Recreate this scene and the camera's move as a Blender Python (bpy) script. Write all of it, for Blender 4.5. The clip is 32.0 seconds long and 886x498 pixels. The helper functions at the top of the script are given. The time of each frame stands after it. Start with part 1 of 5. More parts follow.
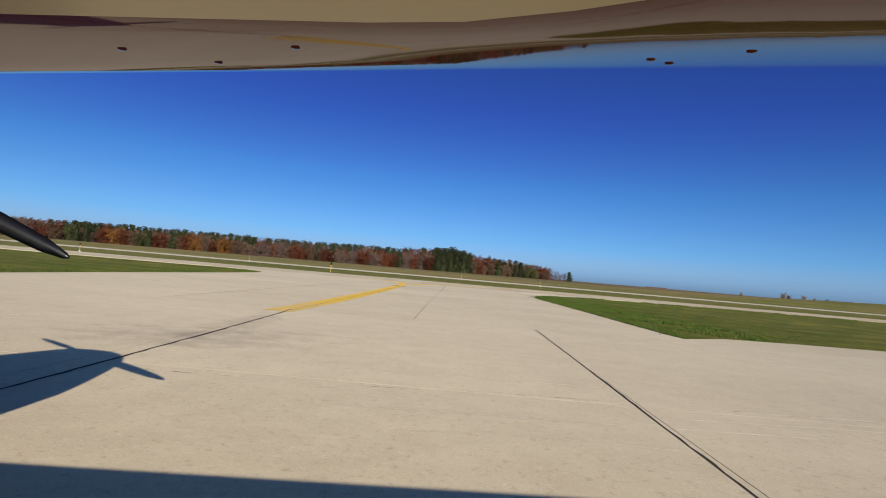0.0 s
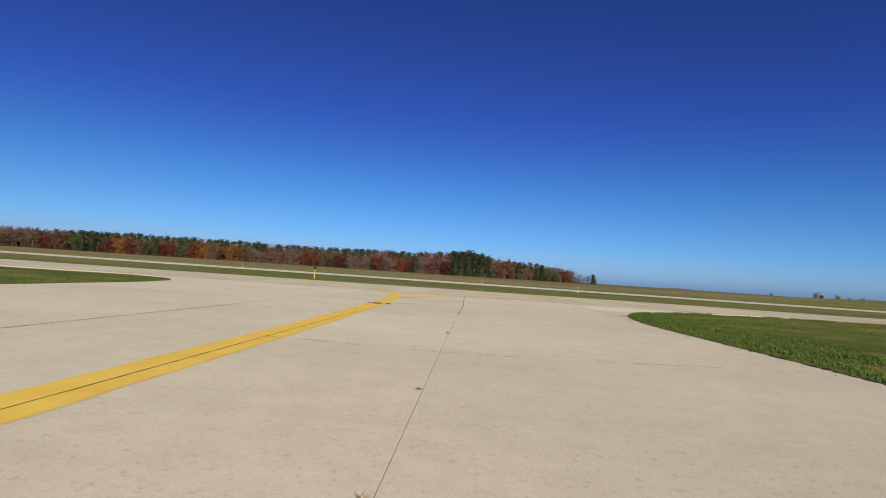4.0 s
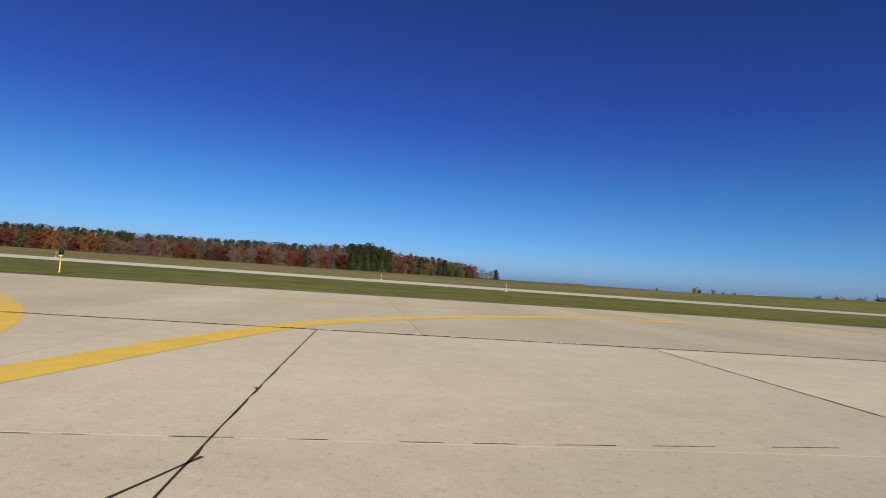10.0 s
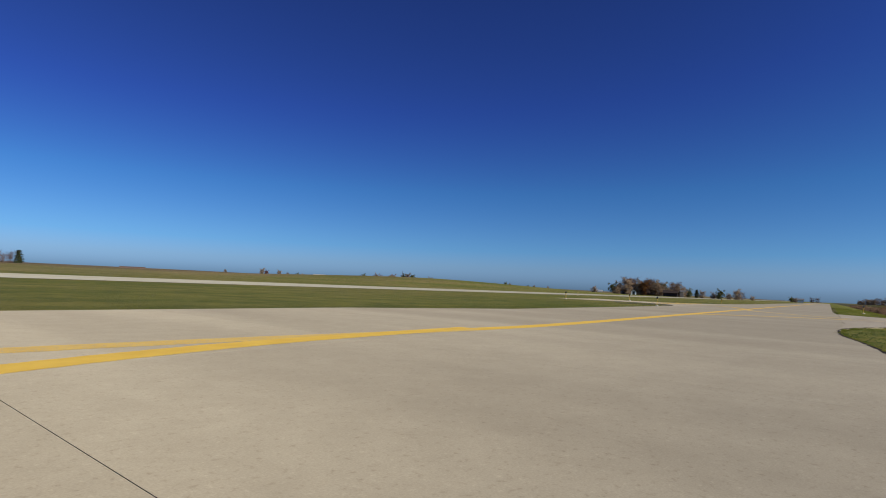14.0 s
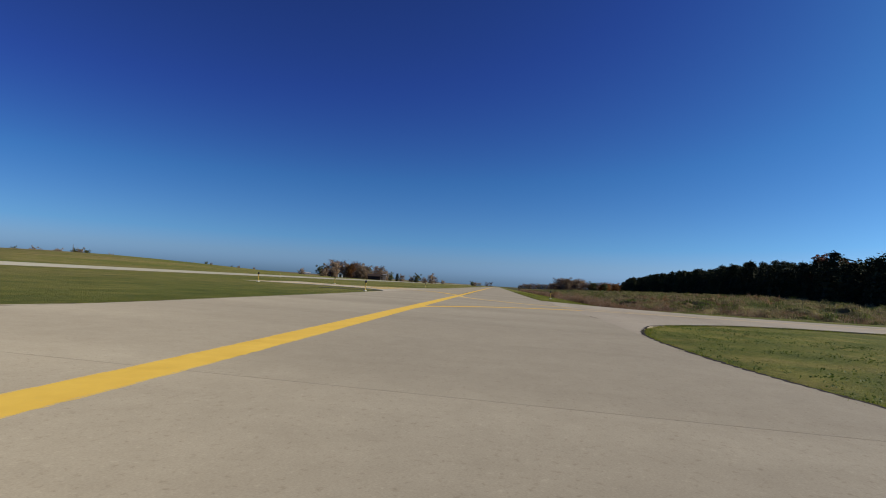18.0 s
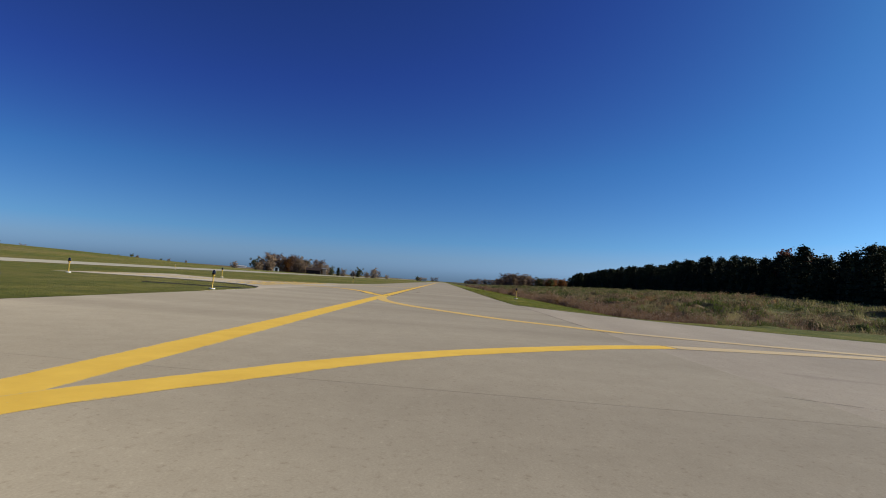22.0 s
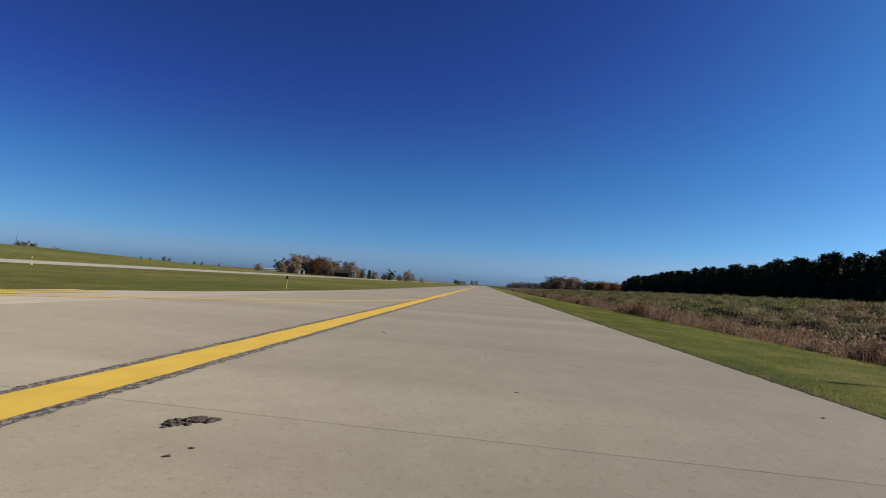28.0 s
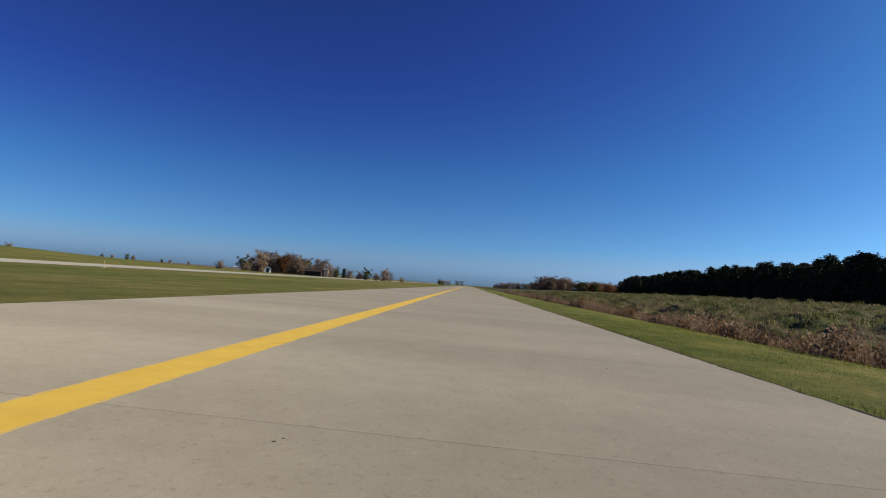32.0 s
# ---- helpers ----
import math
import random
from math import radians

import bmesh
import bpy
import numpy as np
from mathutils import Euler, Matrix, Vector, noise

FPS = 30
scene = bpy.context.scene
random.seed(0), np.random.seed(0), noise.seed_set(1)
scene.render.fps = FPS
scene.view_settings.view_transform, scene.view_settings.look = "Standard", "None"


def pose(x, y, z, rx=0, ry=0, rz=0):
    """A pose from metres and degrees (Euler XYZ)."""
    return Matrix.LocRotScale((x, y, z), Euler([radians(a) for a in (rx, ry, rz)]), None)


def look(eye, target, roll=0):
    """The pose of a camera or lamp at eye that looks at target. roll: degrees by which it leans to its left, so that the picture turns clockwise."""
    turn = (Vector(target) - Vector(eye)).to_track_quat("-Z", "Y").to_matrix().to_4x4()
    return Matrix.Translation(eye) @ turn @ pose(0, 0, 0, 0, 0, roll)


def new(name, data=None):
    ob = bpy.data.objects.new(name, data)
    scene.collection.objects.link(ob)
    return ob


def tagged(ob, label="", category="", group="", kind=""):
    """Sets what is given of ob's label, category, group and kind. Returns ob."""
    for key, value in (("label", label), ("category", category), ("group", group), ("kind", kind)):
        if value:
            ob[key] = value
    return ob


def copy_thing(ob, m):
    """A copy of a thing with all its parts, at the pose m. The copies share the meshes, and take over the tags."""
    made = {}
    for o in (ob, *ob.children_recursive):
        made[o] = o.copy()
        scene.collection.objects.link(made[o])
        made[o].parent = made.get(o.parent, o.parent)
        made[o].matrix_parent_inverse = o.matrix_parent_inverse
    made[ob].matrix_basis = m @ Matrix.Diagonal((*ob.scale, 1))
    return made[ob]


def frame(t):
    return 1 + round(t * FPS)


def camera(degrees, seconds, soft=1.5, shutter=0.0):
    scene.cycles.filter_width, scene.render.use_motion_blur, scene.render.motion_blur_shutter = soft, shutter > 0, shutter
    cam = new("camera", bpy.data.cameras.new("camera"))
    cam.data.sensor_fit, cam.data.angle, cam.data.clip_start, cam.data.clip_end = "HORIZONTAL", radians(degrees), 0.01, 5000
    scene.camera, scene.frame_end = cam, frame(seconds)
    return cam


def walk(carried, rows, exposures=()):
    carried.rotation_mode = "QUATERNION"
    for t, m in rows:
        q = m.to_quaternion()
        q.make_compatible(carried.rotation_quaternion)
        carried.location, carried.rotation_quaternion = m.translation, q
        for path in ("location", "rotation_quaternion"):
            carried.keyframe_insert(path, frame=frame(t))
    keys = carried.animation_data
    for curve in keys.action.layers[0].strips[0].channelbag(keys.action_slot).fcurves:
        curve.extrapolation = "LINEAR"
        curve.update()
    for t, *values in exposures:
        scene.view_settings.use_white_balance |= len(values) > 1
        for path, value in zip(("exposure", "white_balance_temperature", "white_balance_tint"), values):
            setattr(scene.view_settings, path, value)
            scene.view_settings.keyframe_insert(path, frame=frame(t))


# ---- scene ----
cam = camera(76.19, 32.0, soft=1.0)
PATH = [
    (0, pose(0.000, 0.000, 0.72, 92.469, -4.917, 0.003)),
    (0.5, pose(0.044, 1.529, 0.72, 92.391, -4.851, 1.359)),
    (1, pose(0.054, 3.013, 0.72, 92.194, -4.633, 2.223)),
    (1.5, pose(0.045, 4.559, 0.72, 92.592, -4.861, 2.293)),
    (2, pose(0.009, 6.120, 0.72, 93.489, -5.224, 4.386)),
    (2.5, pose(-0.034, 7.602, 0.72, 93.738, -5.038, 4.792)),
    (3, pose(-0.074, 8.949, 0.72, 92.556, -4.846, 3.290)),
    (3.5, pose(-0.066, 10.254, 0.72, 92.665, -4.278, 2.543)),
    (4, pose(-0.037, 11.593, 0.72, 92.817, -3.938, 1.788)),
    (4.5, pose(0.005, 12.953, 0.72, 92.933, -3.773, 1.356)),
    (5, pose(0.050, 14.317, 0.72, 92.936, -3.732, 1.365)),
    (5.5, pose(0.089, 15.670, 0.72, 92.749, -3.766, 1.735)),
    (6, pose(0.111, 16.997, 0.72, 92.294, -3.822, 2.192)),
    (6.5, pose(0.109, 18.310, 0.72, 92.753, -4.135, 2.571)),
    (7, pose(0.117, 19.599, 0.72, 92.728, -3.747, 2.962)),
    (7.5, pose(0.134, 20.883, 0.72, 93.000, -3.908, 2.951)),
    (8, pose(0.158, 22.147, 0.72, 92.948, -3.961, 1.628)),
    (8.5, pose(0.196, 23.356, 0.72, 92.826, -4.075, -0.812)),
    (9, pose(0.286, 24.552, 0.72, 92.163, -4.105, -2.960)),
    (9.5, pose(0.445, 25.818, 0.72, 92.861, -4.001, -5.572)),
    (10, pose(0.667, 27.119, 0.72, 93.028, -4.052, -8.316)),
    (10.5, pose(0.967, 28.408, 0.72, 92.539, -4.122, -12.231)),
    (11, pose(1.339, 29.602, 0.72, 93.618, -4.159, -17.258)),
    (11.5, pose(1.827, 30.730, 0.72, 93.426, -3.441, -22.030)),
    (12, pose(2.433, 31.832, 0.72, 94.407, -3.238, -26.231)),
    (12.5, pose(3.085, 32.860, 0.72, 93.674, -2.432, -31.025)),
    (13, pose(3.647, 33.865, 0.72, 93.869, -2.827, -36.834)),
    (13.5, pose(4.29, 34.772, 0.72, 94.338, -2.919, -43.959)),
    (14, pose(5.040, 35.497, 0.72, 93.691, -2.557, -50.146)),
    (14.5, pose(5.801, 36.174, 0.72, 93.411, -2.870, -56.327)),
    (15, pose(6.646, 36.760, 0.72, 93.457, -3.071, -62.130)),
    (15.5, pose(7.641, 37.195, 0.72, 93.342, -3.131, -67.478)),
    (16, pose(8.691, 37.529, 0.72, 93.277, -3.230, -70.589)),
    (16.5, pose(9.813, 37.831, 0.72, 93.259, -3.344, -72.590)),
    (17, pose(11.030, 38.123, 0.72, 93.283, -3.449, -74.360)),
    (17.5, pose(12.332, 38.424, 0.72, 93.347, -3.522, -76.461)),
    (18, pose(13.710, 38.783, 0.72, 93.447, -3.538, -79.055)),
    (18.5, pose(15.164, 39.088, 0.72, 93.423, -3.711, -80.507)),
    (19, pose(16.691, 39.279, 0.72, 93.017, -3.782, -81.328)),
    (19.5, pose(18.326, 39.449, 0.72, 93.228, -3.813, -81.876)),
    (20, pose(20.062, 39.632, 0.72, 93.279, -3.688, -81.717)),
    (20.5, pose(21.861, 39.824, 0.72, 93.257, -3.590, -83.036)),
    (21, pose(23.720, 39.966, 0.72, 93.578, -3.804, -84.240)),
    (21.5, pose(25.644, 40.081, 0.72, 93.291, -3.828, -84.551)),
    (22, pose(27.615, 40.176, 0.72, 93.298, -3.772, -84.533)),
    (22.5, pose(29.639, 40.241, 0.72, 93.287, -3.552, -84.382)),
    (23, pose(31.737, 40.354, 0.72, 93.395, -3.447, -83.986)),
    (23.5, pose(33.910, 40.505, 0.72, 93.212, -3.347, -83.464)),
    (24, pose(36.177, 40.709, 0.72, 93.471, -3.417, -82.958)),
    (24.5, pose(38.533, 40.965, 0.72, 93.354, -3.445, -82.366)),
    (25, pose(40.978, 41.273, 0.72, 93.449, -3.557, -81.579)),
    (25.5, pose(43.514, 41.610, 0.72, 93.624, -3.697, -81.224)),
    (26, pose(46.144, 41.952, 0.72, 93.749, -3.809, -81.363)),
    (26.5, pose(48.872, 42.273, 0.72, 93.695, -3.838, -81.585)),
    (27, pose(51.701, 42.540, 0.72, 93.329, -3.727, -81.209)),
    (27.5, pose(54.663, 42.833, 0.72, 93.190, -3.913, -80.731)),
    (28, pose(57.789, 43.178, 0.72, 93.390, -3.769, -80.455)),
    (28.5, pose(60.997, 43.529, 0.72, 93.542, -3.898, -80.992)),
    (29, pose(64.222, 43.947, 0.72, 93.612, -3.844, -82.088)),
    (29.5, pose(67.476, 44.266, 0.72, 93.290, -3.785, -82.616)),
    (30, pose(70.786, 44.567, 0.72, 93.701, -3.848, -82.160)),
    (30.5, pose(74.177, 44.869, 0.72, 93.709, -3.735, -81.264)),
    (31, pose(77.625, 45.210, 0.72, 93.500, -3.682, -80.758)),
    (31.5, pose(81.111, 45.564, 0.72, 93.753, -3.907, -81.217)),
    (32, pose(84.589, 45.982, 0.72, 93.515, -3.974, -81.929)),
]
walk(cam, PATH, exposures=((0, 0.32), (8, 0.29), (13, 0.28), (18, 0.26), (24, 0.25), (27.5, 0.32), (32, 0.32)))

from mathutils.geometry import tessellate_polygon

# ---- world and sun ----
SUN_EL, SUN_AZ = 25.0, 167.0          # degrees; azimuth clockwise from +y
world = bpy.data.worlds.new("sky")
scene.world = world
world.use_nodes = True
wn = world.node_tree.nodes
sky = wn.new("ShaderNodeTexSky")
sky.sky_type, sky.sun_disc = "NISHITA", False
sky.sun_elevation, sky.sun_rotation = radians(SUN_EL), radians(SUN_AZ)
sky.air_density, sky.dust_density, sky.ozone_density, sky.altitude = 1.0, 1.5, 3.5, 250
wn["Background"].inputs["Strength"].default_value = 0.10
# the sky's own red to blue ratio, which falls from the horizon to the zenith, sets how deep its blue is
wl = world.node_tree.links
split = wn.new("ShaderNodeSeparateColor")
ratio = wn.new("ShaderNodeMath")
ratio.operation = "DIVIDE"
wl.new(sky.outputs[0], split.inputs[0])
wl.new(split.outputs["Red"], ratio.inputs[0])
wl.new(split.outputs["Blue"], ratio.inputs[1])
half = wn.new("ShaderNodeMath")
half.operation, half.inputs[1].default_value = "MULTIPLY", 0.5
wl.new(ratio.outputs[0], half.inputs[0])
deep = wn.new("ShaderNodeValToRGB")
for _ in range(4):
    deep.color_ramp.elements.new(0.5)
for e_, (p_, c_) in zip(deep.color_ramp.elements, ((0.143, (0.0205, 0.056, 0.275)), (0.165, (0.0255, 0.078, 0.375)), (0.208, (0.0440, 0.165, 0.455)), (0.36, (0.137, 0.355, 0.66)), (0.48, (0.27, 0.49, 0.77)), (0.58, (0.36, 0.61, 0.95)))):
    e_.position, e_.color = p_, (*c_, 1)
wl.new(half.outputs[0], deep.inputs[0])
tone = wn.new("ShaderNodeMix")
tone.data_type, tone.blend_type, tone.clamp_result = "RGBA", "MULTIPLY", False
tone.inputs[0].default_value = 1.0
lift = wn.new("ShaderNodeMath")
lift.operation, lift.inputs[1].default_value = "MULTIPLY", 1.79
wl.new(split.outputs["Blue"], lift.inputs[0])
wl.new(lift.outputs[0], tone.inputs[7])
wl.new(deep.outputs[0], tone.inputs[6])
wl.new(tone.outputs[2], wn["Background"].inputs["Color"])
sun = new("sun", bpy.data.lights.new("sun", "SUN"))
sun.data.energy, sun.data.angle, sun.data.color = 5.0, radians(0.53), (1.0, 0.90, 0.73)
_a, _e = radians(SUN_AZ), radians(SUN_EL)
sun.matrix_world = look((0, 0, 60), Vector((0, 0, 60)) - Vector((math.sin(_a) * math.cos(_e), math.cos(_a) * math.cos(_e), math.sin(_e))))

# ---- materials ----
def mat(name, rough=0.8, metal=0.0):
    m = bpy.data.materials.new(name)
    m.use_nodes = True
    b = m.node_tree.nodes["Principled BSDF"]
    b.inputs["Roughness"].default_value, b.inputs["Metallic"].default_value = rough, metal
    return m, m.node_tree.nodes, m.node_tree.links, b


def noise_tex(n, l, scale, detail=4.0, rough=0.6, coord="Object", stretch=None):
    tc = n.new("ShaderNodeTexCoord") if coord == "Object" else n.new("ShaderNodeNewGeometry")
    out = tc.outputs["Object" if coord == "Object" else "Position"]
    if stretch:
        mp = n.new("ShaderNodeMapping")
        mp.inputs["Rotation"].default_value = (0, 0, stretch[3] if len(stretch) > 3 else 0)
        mp.inputs["Scale"].default_value = stretch[:3]
        l.new(out, mp.inputs[0])
        out = mp.outputs[0]
    t = n.new("ShaderNodeTexNoise")
    t.inputs["Scale"].default_value, t.inputs["Detail"].default_value, t.inputs["Roughness"].default_value = scale, detail, rough
    l.new(out, t.inputs["Vector"])
    return t.outputs["Fac"]


def ramp(n, l, fac, stops):
    r = n.new("ShaderNodeValToRGB")
    while len(r.color_ramp.elements) < len(stops):
        r.color_ramp.elements.new(0.5)
    for e, (p, c) in zip(r.color_ramp.elements, stops):
        e.position, e.color = p, (*c, 1)
    l.new(fac, r.inputs[0])
    return r.outputs[0]


def mixc(n, l, a, b, fac, mode="MIX"):
    m = n.new("ShaderNodeMix")
    m.data_type, m.blend_type = "RGBA", mode
    for s, v in ((m.inputs[0], fac), (m.inputs[6], a), (m.inputs[7], b)):
        if isinstance(v, (int, float)):
            s.default_value = v
        elif isinstance(v, tuple):
            s.default_value = (*v, 1)
        else:
            l.new(v, s)
    return m.outputs[2]


def bump(n, l, b, fac, strength=0.3, dist=0.01):
    bp = n.new("ShaderNodeBump")
    bp.inputs["Strength"].default_value, bp.inputs["Distance"].default_value = strength, dist
    l.new(fac, bp.inputs["Height"])
    l.new(bp.outputs[0], b.inputs["Normal"])


def obj_random(n):
    return n.new("ShaderNodeObjectInfo").outputs["Random"]


def concrete(name, base, dark, tint=0.10, across=False, streak=1.0, stains=()):
    m, n, l, b = mat(name, 0.85)
    b.inputs["Diffuse Roughness"].default_value = 0.25
    b.inputs["Specular IOR Level"].default_value = 0.12
    big = noise_tex(n, l, 0.35, 5, 0.6, "World")
    c = ramp(n, l, big, [(0.3, dark), (0.7, base)])
    band = noise_tex(n, l, 0.5, 3, 0.41, "World", (1.0, 0.12, 1.0) if across else (0.15, 1.0, 1.0))
    c = mixc(n, l, c, ramp(n, l, band, [(0.36, (0.90, 0.895, 0.89)), (0.66, (1.06, 1.06, 1.055))]), streak, "MULTIPLY")
    mottle = noise_tex(n, l, 3.5, 5, 0.65, "World")
    c = mixc(n, l, c, ramp(n, l, mottle, [(0.3, (0.93, 0.925, 0.92)), (0.65, (1.03, 1.03, 1.03))]), 1.0, "MULTIPLY")
    fine = noise_tex(n, l, 90, 4, 0.7, "World")
    c = mixc(n, l, c, ramp(n, l, fine, [(0.32, (0.87, 0.865, 0.86)), (0.64, (1.05, 1.05, 1.045))]), 1.0, "MULTIPLY")
    pits = noise_tex(n, l, 24, 4, 0.6, "World")
    c = mixc(n, l, c, ramp(n, l, pits, [(0.30, (0.80, 0.78, 0.76)), (0.42, (0.99, 0.99, 0.99)), (0.60, (1, 1, 1)), (0.70, (1.12, 1.12, 1.12))]), 1.0, "MULTIPLY")
    for x, y, rx, ry, turn, deep_ in stains:
        mp = n.new("ShaderNodeMapping")
        mp.vector_type = "TEXTURE"
        mp.inputs["Location"].default_value, mp.inputs["Rotation"].default_value, mp.inputs["Scale"].default_value = (x, y, 0), (0, 0, radians(turn)), (rx, ry, 1)
        l.new(n.new("ShaderNodeNewGeometry").outputs["Position"], mp.inputs[0])
        ln = n.new("ShaderNodeVectorMath")
        ln.operation = "LENGTH"
        l.new(mp.outputs[0], ln.inputs[0])
        ragged = n.new("ShaderNodeMath")
        ragged.operation = "ADD"
        l.new(ln.outputs["Value"], ragged.inputs[0])
        l.new(mottle, ragged.inputs[1])
        c = mixc(n, l, c, (0.13, 0.10, 0.09), ramp(n, l, ragged.outputs[0], [(0.45, (deep_,) * 3), (1.0, (0, 0, 0))]))
    r = ramp(n, l, obj_random(n), [(0.0, (1 - tint, 1 - tint, 1 - tint)), (1.0, (1.0, 1.0, 1.0))])
    c = mixc(n, l, c, r, 1.0, "MULTIPLY")
    l.new(c, b.inputs["Base Color"])
    bump(n, l, b, fine, 0.06, 0.002)
    return m


def plain(name, col, rough=0.7, metal=0.0, vary=0.25, scale=6.0, rand=0.0):
    m, n, l, b = mat(name, rough, metal)
    f = noise_tex(n, l, scale, 5)
    if rough >= 0.8:
        b.inputs["Specular IOR Level"].default_value = 0.1
    lo = tuple(v * (1 - vary) for v in col)
    c = ramp(n, l, f, [(0.3, lo), (0.7, col)])
    if rand:
        r = ramp(n, l, obj_random(n), [(0.0, (1 - rand,) * 3), (1.0, (1 + rand * 0.3,) * 3)])
        c = mixc(n, l, c, r, 1.0, "MULTIPLY")
    l.new(c, b.inputs["Base Color"])
    bump(n, l, b, f, 0.2, 0.01)
    return m


def island(name, cols, rough=0.75, rand=0.25, translucent=0.0):
    """Foliage: colour varies from leaf to leaf and from plant to plant."""
    m, n, l, b = mat(name, rough)
    g = n.new("ShaderNodeNewGeometry")
    k = len(cols) - 1
    c = ramp(n, l, g.outputs["Random Per Island"], [(i / k, v) for i, v in enumerate(cols)])
    r = ramp(n, l, obj_random(n), [(0.0, (1 - rand,) * 3), (1.0, (1 + rand,) * 3)])
    c = mixc(n, l, c, r, 1.0, "MULTIPLY")
    l.new(c, b.inputs["Base Color"])
    b.inputs["Specular IOR Level"].default_value = 0.25
    if translucent:
        t = n.new("ShaderNodeBsdfTranslucent")
        l.new(c, t.inputs[0])
        mx = n.new("ShaderNodeMixShader")
        mx.inputs[0].default_value = translucent
        l.new(b.outputs[0], mx.inputs[1])
        l.new(t.outputs[0], mx.inputs[2])
        l.new(mx.outputs[0], n["Material Output"].inputs[0])
    return m


M_APRON = concrete("apron_concrete", (0.500, 0.428, 0.316), (0.445, 0.378, 0.276), 0.07, False, 0.3, ((-2.1, 4.9, 2.2, 1.5, 20, 0.36), (-2.12, 6.2, 0.6, 4.2, 2, 0.3), (-1.5, 5.6, 1.6, 0.5, 10, 0.22)))
M_TAXI = concrete("taxiway_concrete", (0.450, 0.386, 0.276), (0.408, 0.348, 0.248), 0.07, True)
M_PATCH = concrete("pale_concrete", (0.545, 0.465, 0.342), (0.50, 0.425, 0.31), 0.05)
M_ROAD = concrete("road_concrete", (0.485, 0.412, 0.305), (0.445, 0.375, 0.276), 0.05, stains=((35.86, 33.63, 0.5, 2.0, -12, 0.5), (33.74, 36.8, 0.3, 1.2, -20, 0.3)))
M_RUNWAY = concrete("runway_concrete", (0.49, 0.45, 0.34), (0.45, 0.41, 0.31), 0.05)
M_JOINT = plain("joint_sealant", (0.06, 0.05, 0.042), 0.9, 0, 0.4, 30)


def worn_black():
    m, n, l, b = mat("worn_black_paint", 0.85)
    b.inputs["Specular IOR Level"].default_value = 0.1
    c = ramp(n, l, noise_tex(n, l, 9, 6, 0.7, "World"), [(0.35, (0.045, 0.04, 0.04)), (0.6, (0.10, 0.085, 0.08))])
    w = noise_tex(n, l, 22, 6, 0.8, "World")
    c = mixc(n, l, c, (0.33, 0.29, 0.21), ramp(n, l, w, [(0.46, (0, 0, 0)), (0.55, (0.95, 0.95, 0.95))]))
    l.new(c, b.inputs["Base Color"])
    return m


M_TAR = worn_black()


def yellow_paint(name, worn, fade=0.0):
    m, n, l, b = mat(name, 0.7)
    b.inputs["Specular IOR Level"].default_value = 0.15
    f = noise_tex(n, l, 3.0, 5, 0.6, "World")
    c = ramp(n, l, f, [(0.3, (0.74, 0.46, 0.065)), (0.7, (0.84, 0.55, 0.085))])
    c = mixc(n, l, c, (0.50, 0.42, 0.30), fade)
    w = noise_tex(n, l, 26, 6, 0.75, "World")
    c = mixc(n, l, c, (0.50, 0.42, 0.30), ramp(n, l, w, [(0.62 - worn, (0, 0, 0)), (0.74 - worn, (0.8, 0.8, 0.8))]))
    l.new(c, b.inputs["Base Color"])
    bump(n, l, b, w, 0.3, 0.003)
    return m


M_YELLOW = yellow_paint("yellow_paint", 0.0)
M_YELLOW_WORN = yellow_paint("worn_yellow_paint", 0.12, 0.15)
M_YELLOW_FADED = yellow_paint("faded_yellow_paint", 0.09, 0.27)
M_YELLOW_GHOST = yellow_paint("ghost_yellow_paint", 0.14, 0.68)


